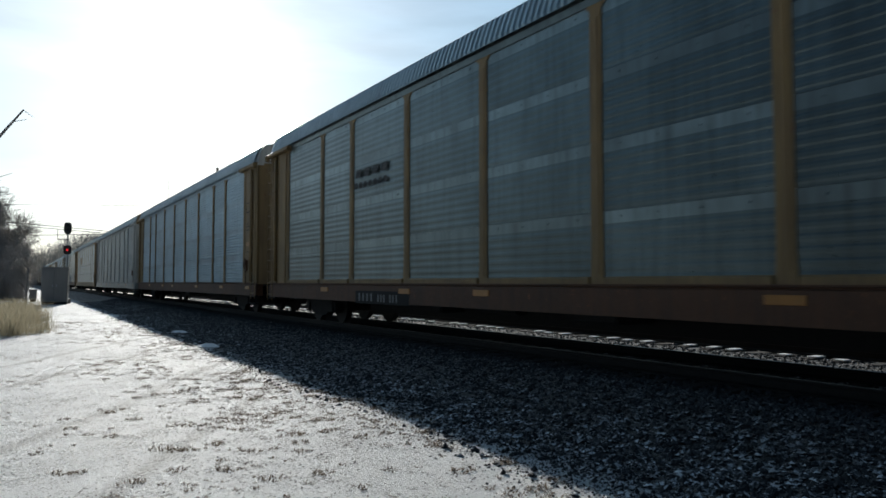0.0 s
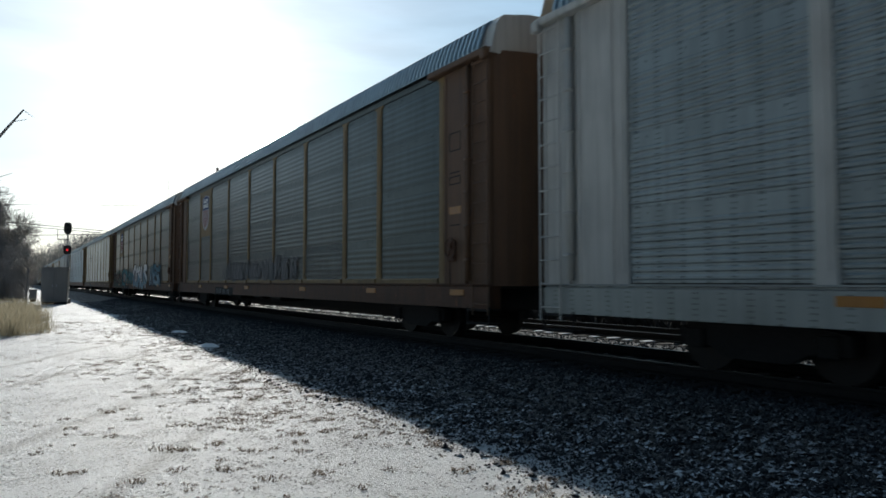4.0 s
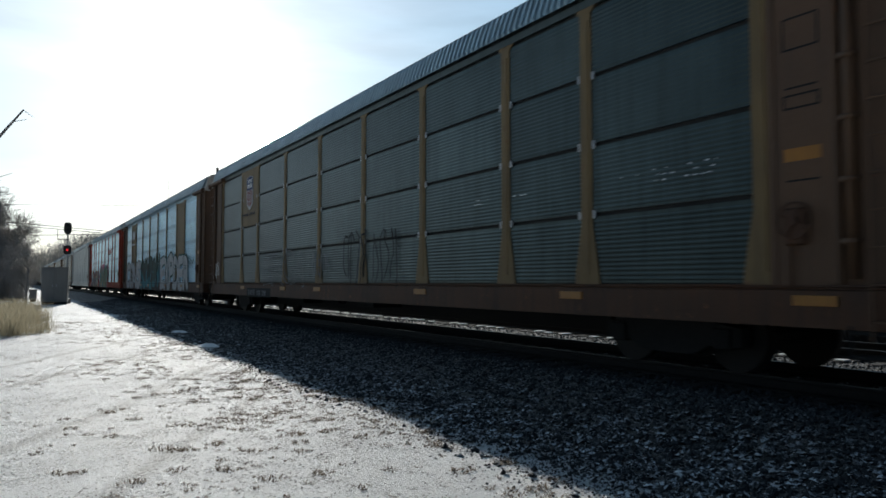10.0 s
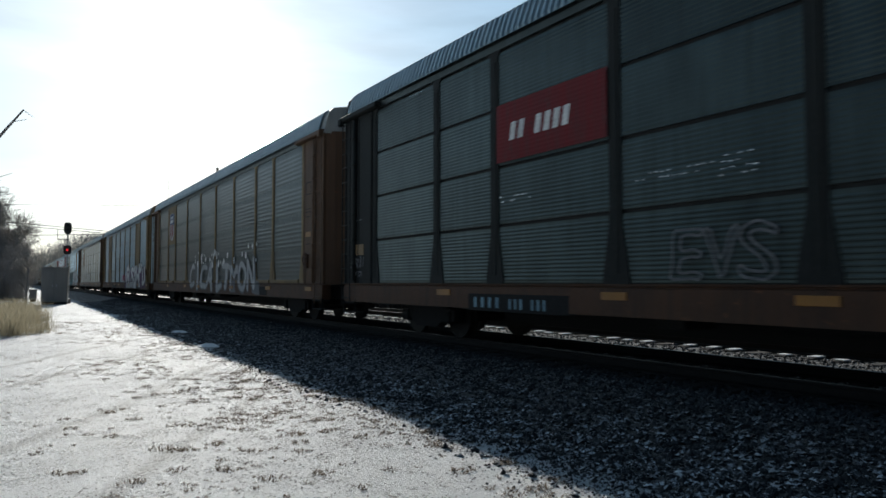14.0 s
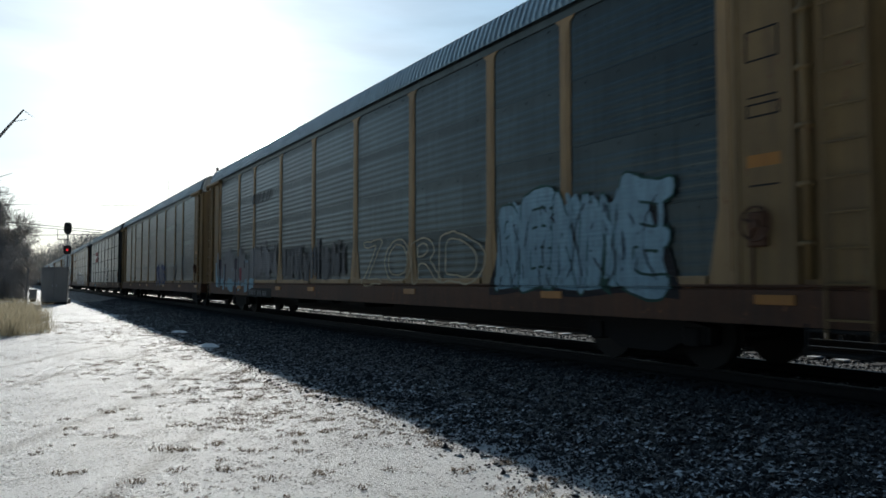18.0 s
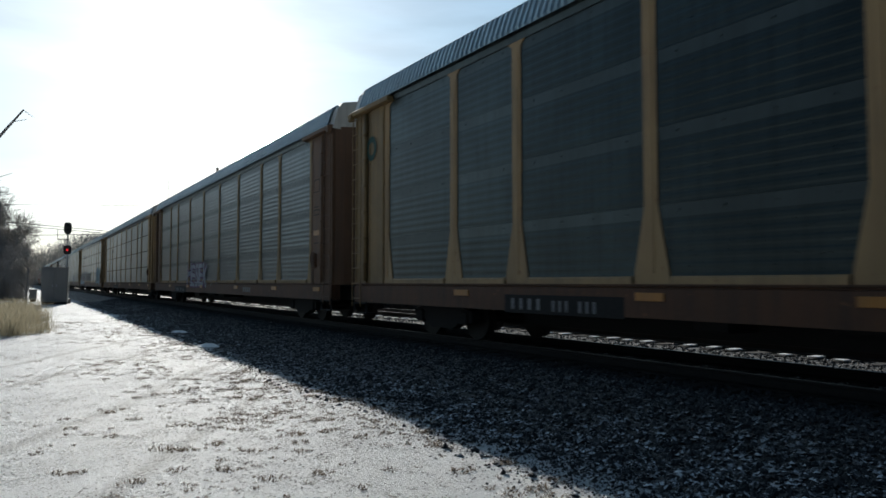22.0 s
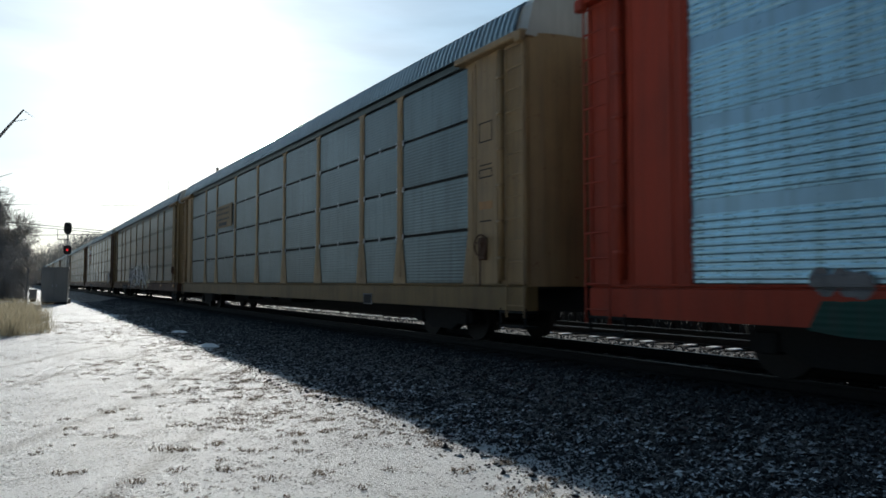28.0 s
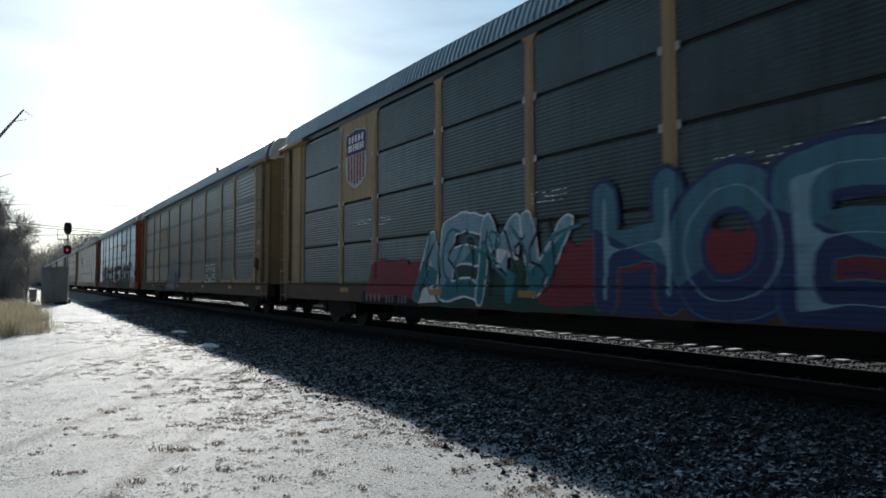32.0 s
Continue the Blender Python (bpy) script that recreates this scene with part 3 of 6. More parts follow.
def plate(car, s0, s1, z0, z1, material, name="sign_panel", label="", x=None, depth=0.012):
    bm = bmesh.new()
    x = PANEL_X + 0.03 if x is None else x
    box(bm, -x - depth, -x, HALF - s1, HALF - s0, z0, z1, 0.003)
    return part(name, bm, material, car, label)


def outline_plate(car, pts, material, x, name, label="", depth=0.01):
    bm = bmesh.new()
    prism(bm, [(HALF - s, z) for s, z in pts], 0, -x - depth, -x)
    return part(name, bm, material, car, label)


def shield(car, s, z, w, h, x):
    """A striped shield emblem: blue head with two white bars, red and white stripes below."""
    def half(u):
        return w / 2 * u
    out = [(s - half(0.86), z + h), (s - half(0.45), z + h * 1.0), (s, z + h * 1.05), (s + half(0.45), z + h), (s + half(0.86), z + h), (s + half(1.0), z + h * 0.88), (s + half(0.9), z + h * 0.7), (s + half(1.0), z + h * 0.42), (s + half(0.86), z + h * 0.16), (s + half(0.45), z + h * 0.04), (s, z - h * 0.02), (s - half(0.45), z + h * 0.04), (s - half(0.86), z + h * 0.16), (s - half(1.0), z + h * 0.42), (s - half(0.9), z + h * 0.7), (s - half(1.0), z + h * 0.88)]
    outline_plate(car, out, P_SILVER, x, "emblem_shield", "white shield emblem with red stripes and blue head")
    head = [(s - half(0.83), z + h * 0.97), (s, z + h * 1.02), (s + half(0.83), z + h * 0.97), (s + half(0.94), z + h * 0.87), (s + half(0.85), z + h * 0.7), (s + half(0.9), z + h * 0.60), (s - half(0.9), z + h * 0.60), (s - half(0.85), z + h * 0.7), (s - half(0.94), z + h * 0.87)]
    outline_plate(car, head, P_LOGOBLUE, x + 0.01, "emblem_head", depth=0.003)
    for k in range(6):
        c = s - half(0.8) + w * 0.8 * (k + 0.5) / 6
        dip = abs(k - 2.5) / 2.5
        outline_plate(car, [(c - w * 0.034, z + h * (0.05 + 0.10 * dip)), (c + w * 0.034, z + h * (0.05 + 0.10 * dip)), (c + w * 0.034, z + h * 0.59), (c - w * 0.034, z + h * 0.59)], P_STRIPE, x + 0.01, "emblem_stripe", depth=0.003)
    for j, (b, n) in enumerate(((0.81, 5), (0.66, 7))):
        for k in range(n):
            c = s - w * 0.36 + w * 0.72 * (k + 0.5) / n
            outline_plate(car, [(c - w * 0.036, z + h * b), (c + w * 0.036, z + h * b), (c + w * 0.036, z + h * (b + 0.12)), (c - w * 0.036, z + h * (b + 0.12))], P_WHITE, x + 0.013, "emblem_bar", depth=0.002)


# ---------------------------------------------------------------- one rail car
def rail_car(label, sheet, frame_paint, fine=False, end_paint=None, cap=None, foot=(0.25, 0.85), sill=None, tan_slots=(), marks=None, reflect=True, door=None, clips=False):
    """An enclosed two- or three-deck car carrier. Front end towards +y, the near side towards -x, z = 0 on the rails."""
    end_paint, sill, cap = end_paint or frame_paint, sill or (M_RED if frame_paint is M_RED else M_SILL), cap or M_WHITE
    car = new("autorack_car")
    tagged(car, label, "rail car", "cars of the train")
    # inner shell and deck
    bm = bmesh.new()
    box(bm, -1.44, 1.44, -HALF + END + 0.12, HALF - END - 0.12, DECK - 0.1, EAVE + 0.02)
    part("inner_shell", bm, M_INNER, car)
    # sills along both sides, with a recessed slit below the deck edge
    for side in (-1, 1):
        bm = bmesh.new()
        pts = [(side * 1.30, 0.66), (side * SILL_X, 0.66), (side * SILL_X, 1.045), (side * (SILL_X - 0.045), 1.055), (side * (SILL_X - 0.045), 1.075), (side * SILL_X, 1.085), (side * SILL_X, DECK - 0.004), (side * 1.30, DECK - 0.004)]
        prism(bm, pts, 1, -HALF + END + 0.02, HALF - END - 0.02)
        part("side_sill", bm, sill, car)
    # underframe: centre sill, cross bearers, brake gear
    bm = bmesh.new()
    box(bm, -0.38, 0.38, -HALF + 0.55, HALF - 0.55, 0.62, 1.02)
    box(bm, -0.36, 0.36, -HALF + 5.9, HALF - 5.9, 0.345, 0.64)
    for k in range(-4, 5):
        box(bm, -1.35, 1.35, k * 2.1 - 0.06, k * 2.1 + 0.06, 0.72, 1.0)
    box(bm, -1.3, -0.5, -1.6, -0.6, 0.52, 0.95, 0.03)
    cyl(bm, (-0.95, 1.6, 0.72), 1, 0.19, 0.55, 12)
    box(bm, -1.2, -0.6, 3.4, 3.9, 0.5, 0.9, 0.03)
    rod(bm, (-0.7, -5, 0.66), (-0.7, 5, 0.66), 0.025)
    part("underframe", bm, M_UNDER, car)
    # roof with its eave rail
    shared("roof", cached(("roof",), lambda: roof_mesh(M_ROOF)), car)
    for side in (-1, 1):
        bm = bmesh.new()
        pts = [(side * 1.40, EAVE - 0.05), (side * 1.515, EAVE - 0.05), (side * 1.53, EAVE + 0.06), (side * 1.49, EAVE + 0.07), (side * 1.49, EAVE + 0.17), (side * 1.40, EAVE + 0.17)]
        prism(bm, pts, 1, -HALF + 2.3, HALF - 2.3)
        part("top_chord", bm, LAPS.get(sheet.name, M_LAP), car)
    # side posts
    galv = sheet.name.startswith(("galv", "dull", "worn"))
    deep = 0.042 if galv and not fine else (0.024 if fine else 0.026)
    pm = cached(("post", foot, deep, frame_paint.name), lambda: post_mesh(foot, frame_paint, deep))
    for y in POSTS:
        shared("side_post", pm, car, (-PANEL_X + 0.005, y, DECK))
    # sheets, four tiers in each bay
    for i in range(9):
        a, b = POSTS[i], POSTS[i + 1]
        w, mid = round(a - b - 0.205, 3), (a + b) / 2
        for t in range(4):
            plain = (i, t) in tan_slots or i in tan_slots
            if plain:
                me = cached(("flat", w, frame_paint.name), lambda: flat_mesh(w, frame_paint))
            elif fine:
                me = cached(("fine", w, sheet.name), lambda: panel_mesh(w, 14, sheet, False))
            else:
                me = cached(("wide", w, sheet.name), lambda: panel_mesh(w, 8 if galv else 6, sheet, True))
            shared("side_panel", me, car, (-PANEL_X, mid, DECK + 0.012 + t * TIER))
    # flanged ledge along the foot of the sheets
    if not fine and not galv:
        for i in range(9):
            w = round(POSTS[i] - POSTS[i + 1] - 2 * foot[0] - 0.06, 3)
            shared("deck_ledge", cached(("ledge", w, frame_paint.name), lambda: ledge_mesh(w, frame_paint)), car, (-PANEL_X, (POSTS[i] + POSTS[i + 1]) / 2, DECK))
    if clips:
        cm = cached(("clip",), clip_mesh)
        for y in POSTS[1:-1]:
            for t in (1, 2, 3):
                for e in (-0.15, 0.15):
                    shared("joint_clip", cm, car, (-PANEL_X, y + e, DECK + t * TIER - 0.015))
        for a, b in zip(POSTS[1:-2], POSTS[2:-1]) if sheet is M_PALE else ():
            for t in (1, 2, 3):
                shared("joint_clip", cm, car, (-PANEL_X, (a + b) / 2, DECK + t * TIER - 0.015))
    shared("far_side", cached(("far", sheet.name, frame_paint.name), lambda: far_side_mesh(sheet, frame_paint)), car)
    for sgn in (1, -1):
        end_of_car(car, sgn, end_paint, cap, door or end_paint)
        truck = shared("truck_bolster", cached(("bolster",), bolster_mesh), car, (0, sgn * (HALF - 4.1), 0))
        for s in (-1, 1):
            shared("side_frame", cached(("frame",), side_frame_mesh), truck, (s * 1.0, 0, 0))
            shared("wheelset", cached(("wheels",), wheelset_mesh), truck, (0, s * 0.865, 0))
        shared("coupler", cached(("coupler",), coupler_mesh), car, (0, sgn * (HALF - 0.0), 0), 0 if sgn > 0 else 180)
    if reflect:
        rm = cached(("reflector",), reflector_mesh)
        for y in (POSTS[1] - 0.35, POSTS[3], POSTS[4], POSTS[6], POSTS[8] + 0.3, POSTS[9] - 0.6):
            shared("reflector", rm, car, (-SILL_X, y, 0.94))
    if marks:
        s0, ws = marks
        plate(car, s0 - 0.12, s0 + 2.6, 0.63, 0.93, M_UNDER, "marking_field", "black field behind the car's markings", SILL_X - 0.006, 0.008)
        bars(car, "xxxx", s0, s0 + 0.88, 0.69, 0.87, ws, "marking", 0.004, width=0.4)
        bars(car, "xxx xxx", s0 + 1.06, s0 + 2.1, 0.68, 0.85, ws, "marking", 0.004, width=0.44)
    return car


def flat_mesh(w, material):
    bm = bmesh.new()
    box(bm, -0.016, 0.03, -w / 2, w / 2, 0.0, TIER - 0.004)
    return mesh_of("panel", bm, material)


def ledge_mesh(w, material):
    bm = bmesh.new()
    prism(bm, [(0.0, -0.004), (-0.05, -0.004), (-0.05, 0.075), (-0.03, 0.10), (0.0, 0.10)], 1, -w / 2, w / 2)
    return mesh_of("deck_ledge", bm, material)


def clip_mesh():
    bm = bmesh.new()
    box(bm, -0.022, 0.0, -0.028, 0.028, -0.06, 0.06, 0.006)
    return mesh_of("joint_clip", bm, M_ALU)


def reflector_mesh():
    bm = bmesh.new()
    box(bm, -0.018, 0.0, -0.24, 0.24, -0.055, 0.055, 0.003)
    return mesh_of("reflector", bm, M_REFLECT)


def brake_wheel_mesh():
    """Hand brake wheel: rim and four spokes, its axle across the car."""
    bm = bmesh.new()
    k, q, r = 18, 5, 0.19
    ring = []
    for i in range(k):
        u = 2 * math.pi * i / k
        ring.append([bm.verts.new((0.014 * math.sin(2 * math.pi * j / q), (r + 0.014 * math.cos(2 * math.pi * j / q)) * math.cos(u), (r + 0.014 * math.cos(2 * math.pi * j / q)) * math.sin(u))) for j in range(q)])
    for i in range(k):
        for j in range(q):
            bm.faces.new((ring[i][j], ring[(i + 1) % k][j], ring[(i + 1) % k][(j + 1) % q], ring[i][(j + 1) % q]))
    for i in range(4):
        a = math.pi * i / 2 + 0.4
        rod(bm, (0, 0, 0), (0, r * math.cos(a), r * math.sin(a)), 0.011, k=5)
    cyl(bm, (0.02, 0, 0), 0, 0.05, 0.04, 10)
    return mesh_of("brake_wheel", bm, M_SILL)


def brake_box_mesh():
    bm = bmesh.new()
    box(bm, -0.05, 0.02, -0.12, 0.12, -0.2, 0.2, 0.02)
    rod(bm, (-0.03, 0.06, -0.2), (-0.03, 0.06, -0.65), 0.014, k=5)
    return mesh_of("brake_housing", bm, M_SILL)


def bolster_mesh():
    bm = bmesh.new()
    box(bm, -1.05, 1.05, -0.2, 0.2, 0.42, 0.68, 0.03)
    for s in (-1, 1):
        box(bm, -0.7, 0.7, s * 0.865 - 0.45 * s - 0.03, s * 0.865 - 0.45 * s + 0.03, 0.3, 0.5)
    return mesh_of("truck_bolster", bm, M_UNDER)


def coupler_mesh():
    bm = bmesh.new()
    box(bm, -0.14, 0.14, -0.75, -0.12, 0.74, 0.98, 0.03)
    box(bm, -0.19, 0.10, -0.16, 0.06, 0.72, 1.0, 0.03)
    rod(bm, (0.35, -0.6, 0.72), (0.22, -0.05, 0.5), 0.028)
    rod(bm, (-0.9, -0.7, 0.85), (-0.1, -0.3, 0.72), 0.02)
    rod(bm, (-1.35, -0.68, 0.62), (-0.9, -0.7, 0.85), 0.02)
    return mesh_of("coupler", bm, M_UNDER)


def end_of_car(car, sgn, pt, cap, door):
    """Flat end bay with a rounded tube and a ladder, bowed end doors and the roof's end cap."""
    ya, yb = sgn * (POSTS[0] + 0.10), sgn * (HALF - END)

    def yy(q):                       # 0 at the first post, 1 at the corner
        return ya + (yb - ya) * q
    key = (sgn, pt.name, cap.name)

    def sheet(a, b, x):
        bm = bmesh.new()
        box(bm, -x, -1.38, *sorted((yy(a), yy(b))), DECK - 0.02, EAVE - 0.02)
        return mesh_of("end_panel", bm, pt)

    def stile(a):
        bm = bmesh.new()
        box(bm, -1.543, -1.48, yy(a) - 0.03, yy(a) + 0.03, DECK, EAVE - 0.12, 0.008)
        return mesh_of("stile", bm, pt)
    for a, b, x in ((0.0, 0.50, 1.53), (0.50, 0.62, 1.48), (0.62, 1.0, 1.52)):
        shared("end_panel", cached(("endp", a) + key, lambda: sheet(a, b, x)), car)
    for a in (0.04, 0.47, 0.97):
        shared("stile", cached(("stile", a) + key, lambda: stile(a)), car)

    def tube():
        bm = bmesh.new()
        y = yy(0.58)
        rod(bm, (-1.56, y, DECK + 0.05), (-1.56, y, EAVE - 0.1), 0.055, k=10)
        z = DECK + 0.4
        while z < EAVE - 0.3:
            box(bm, -1.63, -1.53, y - 0.075, y + 0.075, z, z + 0.05)
            z += 0.62
        return mesh_of("door_tube", bm, pt, True)
    shared("door_tube", cached(("tube",) + key, tube), car)

    def header():
        bm = bmesh.new()
        y0, y1 = sorted((yy(-0.28), yy(1.03)))
        box(bm, -1.68, -1.38, y0, y1, EAVE - 0.06, EAVE + 0.06, 0.02)
        box(bm, -1.72, -1.60, *sorted((yy(0.94), yy(1.05))), EAVE - 0.16, EAVE + 0.02, 0.02)
        return mesh_of("header_beam", bm, pt)
    shared("header_beam", cached(("header",) + key, header), car)

    def rails():
        bm = bmesh.new()
        for y in (yy(0.70), yy(1.0)):
            box(bm, -1.61, -1.59, y - 0.012, y + 0.012, 0.55, EAVE - 0.05)
        return mesh_of("ladder", bm, pt)

    def rung():
        bm = bmesh.new()
        rod(bm, (-1.60, yy(0.70), 0), (-1.60, yy(1.0), 0), 0.014, k=5)
        return mesh_of("rung", bm, pt)
    lad = shared("ladder", cached(("ladder",) + key, rails), car)
    for k in range(13):
        shared("rung", cached(("rung",) + key, rung), lad, (0, 0, 0.75 + 0.36 * k))

    def doors(side):
        bm = bmesh.new()
        n = 6
        pts = []
        for i in range(n + 1):
            f = i / n
            x = side * 1.50 * f
            pts.append((x, yb + sgn * (0.30 * (1 - f ** 3) - 0.02)))
        inner = [(side * 1.42, yb - sgn * 0.25), (0.0, yb - sgn * 0.05)]
        prism(bm, pts + inner, 2, DECK - 0.05, EAVE + 0.02)
        return mesh_of("end_door", bm, door)
    for side in (-1, 1):
        shared("end_door", cached(("door", side, door.name) + key, lambda: doors(side)), car)

    def capm():
        bm = bmesh.new()
        out = [(-1.58, 5.18), (-1.545, 5.28), (-1.42, 5.74), (-1.28, 5.90), (-0.7, 6.01), (0.0, 6.04), (0.7, 6.01), (1.28, 5.90), (1.42, 5.74), (1.545, 5.28), (1.58, 5.18)]
        prism(bm, out, 1, *sorted((yb - sgn * 0.32, yb + sgn * 0.06)))
        return mesh_of("roof_end_cap", bm, cap)
    shared("roof_end_cap", cached(("cap",) + key, capm), car)

    def step():
        bm = bmesh.new()
        y0, y1 = sorted((yy(0.55), yy(0.98)))
        for z in (0.38, 0.62):
            box(bm, -1.58, -1.28, y0, y1, z, z + 0.03)
        for y in (y0, y1):
            box(bm, -1.56, -1.53, y - 0.015, y + 0.015, 0.38, 0.70)
        return mesh_of("sill_step", bm, M_UNDER)
    shared("sill_step", cached(("step", sgn), step), car)

    if sgn < 0:
        shared("brake_wheel", cached(("brakewheel",), brake_wheel_mesh), car, (-1.595, yy(0.2), 1.78))
        shared("brake_housing", cached(("brakebox",), brake_box_mesh), car, (-1.53, yy(0.2), 1.72))
    # placards on the end bay
    if sgn < 0:
        y0, y1 = sorted((yy(0.12), yy(0.38)))
        for z, h in ((3.62, 0.36), (3.2, 0.06), (2.98, 0.16), (2.2, 0.06)):
            def stencil():
                bm = bmesh.new()
                e = 0.022
                if h > 0.1:
                    box(bm, -1.533, -1.526, y0, y0 + e, z, z + h)
                    box(bm, -1.533, -1.526, y1 - e, y1, z, z + h)
                    box(bm, -1.533, -1.526, y0 + e, y1 - e, z + h - e, z + h)
                box(bm, -1.533, -1.526, y0 + e, y1 - e, z, z + e)
                return mesh_of("stencil", bm, M_UNDER)
            shared("stencil", cached(("stencil", z), stencil), car)

        def sticker():
            bm = bmesh.new()
            box(bm, -1.533, -1.526, y0, y1, 2.42, 2.56)
            return mesh_of("sticker", bm, M_REFLECT)
        shared("sticker", cached(("sticker",), sticker), car)


# ---------------------------------------------------------------- the train, car by car
CARS = {}


def build_cars():
    t = "three-deck rail car, "
    c = CARS[-2] = rail_car(t + "dull galvanised sheets, cream end posts", M_GALV_OLD, M_TAN, foot=(0.13, 0.4))
    c = CARS[-1] = rail_car(t + "grey sheets, faded yellow posts, dark markings", M_GREY, M_TAN, marks=(7.67, P_GREYW), foot=(0.13, 0.4))
    bars(c, "xxxx", 7.37, 9.22, 3.66, 3.86, P_FAINT, label="faded dark lettering", lean=0.08)
    bars(c, "xxxxxxx", 7.37, 9.22, 3.40, 3.55, P_FAINT)
    c = CARS[0] = rail_car(t + "dark grey sheets, striped shield, pale blue graffiti", M_DARK, M_TAN, tan_slots=((1, 3), (1, 2)), marks=(8.29, P_GREYW), end_paint=M_BROWN, foot=(0.13, 0.4))
    shield(c, 6.27, 3.44, 1.26, 1.45, PANEL_X + 0.02)
    splash(c, 1.59, 7.19, 0.75, 2.1, P_DTEAL, 3)
    scribble(c, 1.69, 6.99, 1.0, 2.2, P_CREAM, 4, 16, 0.035)
    scribble(c, 1.89, 6.79, 0.9, 1.9, P_DRED, 5, 9, 0.09)
    scribble(c, 1.6, 7.0, 0.85, 1.9, P_BLACK, 15, 16, 0.12, 0.006)
    graffiti(c, "C7", 7.09, 9.99, 0.85, 2.05, P_TEAL, P_BLACK, 6, wild=0.7, label="dark teal graffiti letters")
    graffiti(c, "MARK", 10.05, 12.95, 0.95, 1.9, P_TEAL, P_DTEAL, 7, wild=1.2)
    scribble(c, 9.95, 12.95, 1.0, 2.0, P_GREYW, 8, 9, 0.04)
    graffiti(c, "CORUS", 13.0, 19.1, 0.78, 2.08, P_WHITE, P_BLACK, 9, wild=0.9, fat=0.085, grow=0.035, label="pale blue and white bubble letters", fade=P_SKY)
    splash(c, 19.9, 24.3, 0.9, 2.2, P_BLACK, 14, 0.0008)
    graffiti(c, "INESK", 20.15, 23.95, 0.92, 2.1, P_BLUE, P_BLACK, 10, lean=0.12, wild=0.9, fat=0.065, label="blue graffiti letters with dark outline", fade=P_SKY)
    c = CARS[1] = rail_car(t + "dark grey sheets, striped shield, faded graffiti", M_DARK, M_TAN, tan_slots=((1, 3), (1, 2)), marks=(8.47, P_GREYW), end_paint=M_BROWN, foot=(0.13, 0.4))
    shield(c, 6.22, 3.44, 1.24, 1.45, PANEL_X + 0.02)
    scribble(c, 9.47, 12.87, 1.15, 1.95, P_GREYW, 11, 14, 0.05)
    smear(c, 9.4, 18.2, 1.15, 1.95, P_FADED, 12, 34, 0.001, "smeared pale graffiti")
    scribble(c, 13.4, 18.2, 1.2, 2.0, P_GREYW, 12, 16, 0.05)
    graffiti(c, "RO", 18.87, 21.47, 1.2, 2.15, M_DARK, P_FADED, 13, wild=0.5)
    c = CARS[2] = rail_car("pale galvanised rail car with grey-white end bays", M_WORN, M_WHITE, cap=M_GOLD, sill=M_WORN, foot=(0.13, 0.4))
    # silver car with red posts
    c = CARS[3] = rail_car("silver rail car with red posts and colourful graffiti", M_GALV, M_RED, foot=(0.26, 0.85))
    bars(c, "xxxx", 18.83, 21.05, 3.68, 3.98, P_LOGORED, "company_lettering", label="red slanted lettering bars", lean=0.22)
    outline_plate(c, [(18.73, 3.55), (20.99, 3.60), (21.10, 3.64), (18.80, 3.63)], P_BLACK, PANEL_X + 0.03, "company_lettering")
    splash(c, 2.75, 9.75, 0.68, 1.5, P_BLACK, 20, 0.0006)
    splash(c, 4.05, 9.75, 0.95, 2.3, P_DRED, 21, 0.001)
    blobs(c, 2.80, 4.85, 0.95, 1.95, P_SKY, 15, 46, 0.09, 0.0012, "graffiti_fleck")
    blobs(c, 2.80, 4.85, 0.75, 1.95, P_LOGOBLUE, 16, 26, 0.08, 0.0016, "graffiti_fleck")
    blobs(c, 2.35, 5.05, 0.75, 2.0, P_WHITE, 17, 40, 0.05, 0.002, "graffiti_fleck")
    graffiti(c, "TAGEK", 3.85, 9.85, 0.8, 2.2, P_DRED, P_CREAM, 22, wild=0.5, grow=0.06, fat=0.06, label="dark red block graffiti with pale edges")
    scribble(c, 3.85, 9.85, 0.75, 1.6, P_BLUE, 23, 13, 0.09, 0.01)
    scribble(c, 2.95, 9.95, 0.74, 1.2, P_SILVER, 24, 14, 0.03, 0.011)
    scribble(c, 9.05, 9.95, 1.2, 2.4, P_BLUE, 25, 7, 0.06)
    scribble(c, 7.45, 8.65, 2.15, 2.4, P_WHITE, 26, 8, 0.035)
    scribble(c, 10.40, 11.05, 1.55, 1.85, P_BLACK, 27, 6, 0.035)
    splash(c, 11.0, 18.4, 0.70, 2.75, P_PINK, 28, 0.0015)
    blobs(c, 12.1, 18.2, 2.35, 2.75, P_PINK, 29, 26, 0.17, 0.002)
    splash(c, 11.35, 18.1, 0.70, 2.35, P_TEAL, 33, 0.0024)
    blobs(c, 11.0, 11.5, 1.2, 2.2, P_PINK, 34, 9, 0.13, 0.0021)
    graffiti(c, "CANAD", 11.65, 17.9, 0.76, 2.35, P_CREAM, P_TEAL, 30, wild=0.35, grow=0.13, fat=0.078, label="pale line round the letters")
    graffiti(c, "CANAD", 11.65, 17.9, 0.76, 2.35, P_GREEN, None, 30, wild=0.35, fat=0.062, lift=0.0004, label="green bubble graffiti on a pink ground")
    scribble(c, 18.75, 19.55, 1.35, 1.9, P_BLACK, 32, 8, 0.04)
    # tan and silver car
    c = CARS[4] = rail_car("silver rail car, tan posts, white and teal graffiti", M_GALV, M_TAN, tan_slots=((1, 1), (1, 2), (1, 3), (7, 1), (7, 2), (7, 3)), end_paint=M_BROWN, foot=(0.13, 0.4))
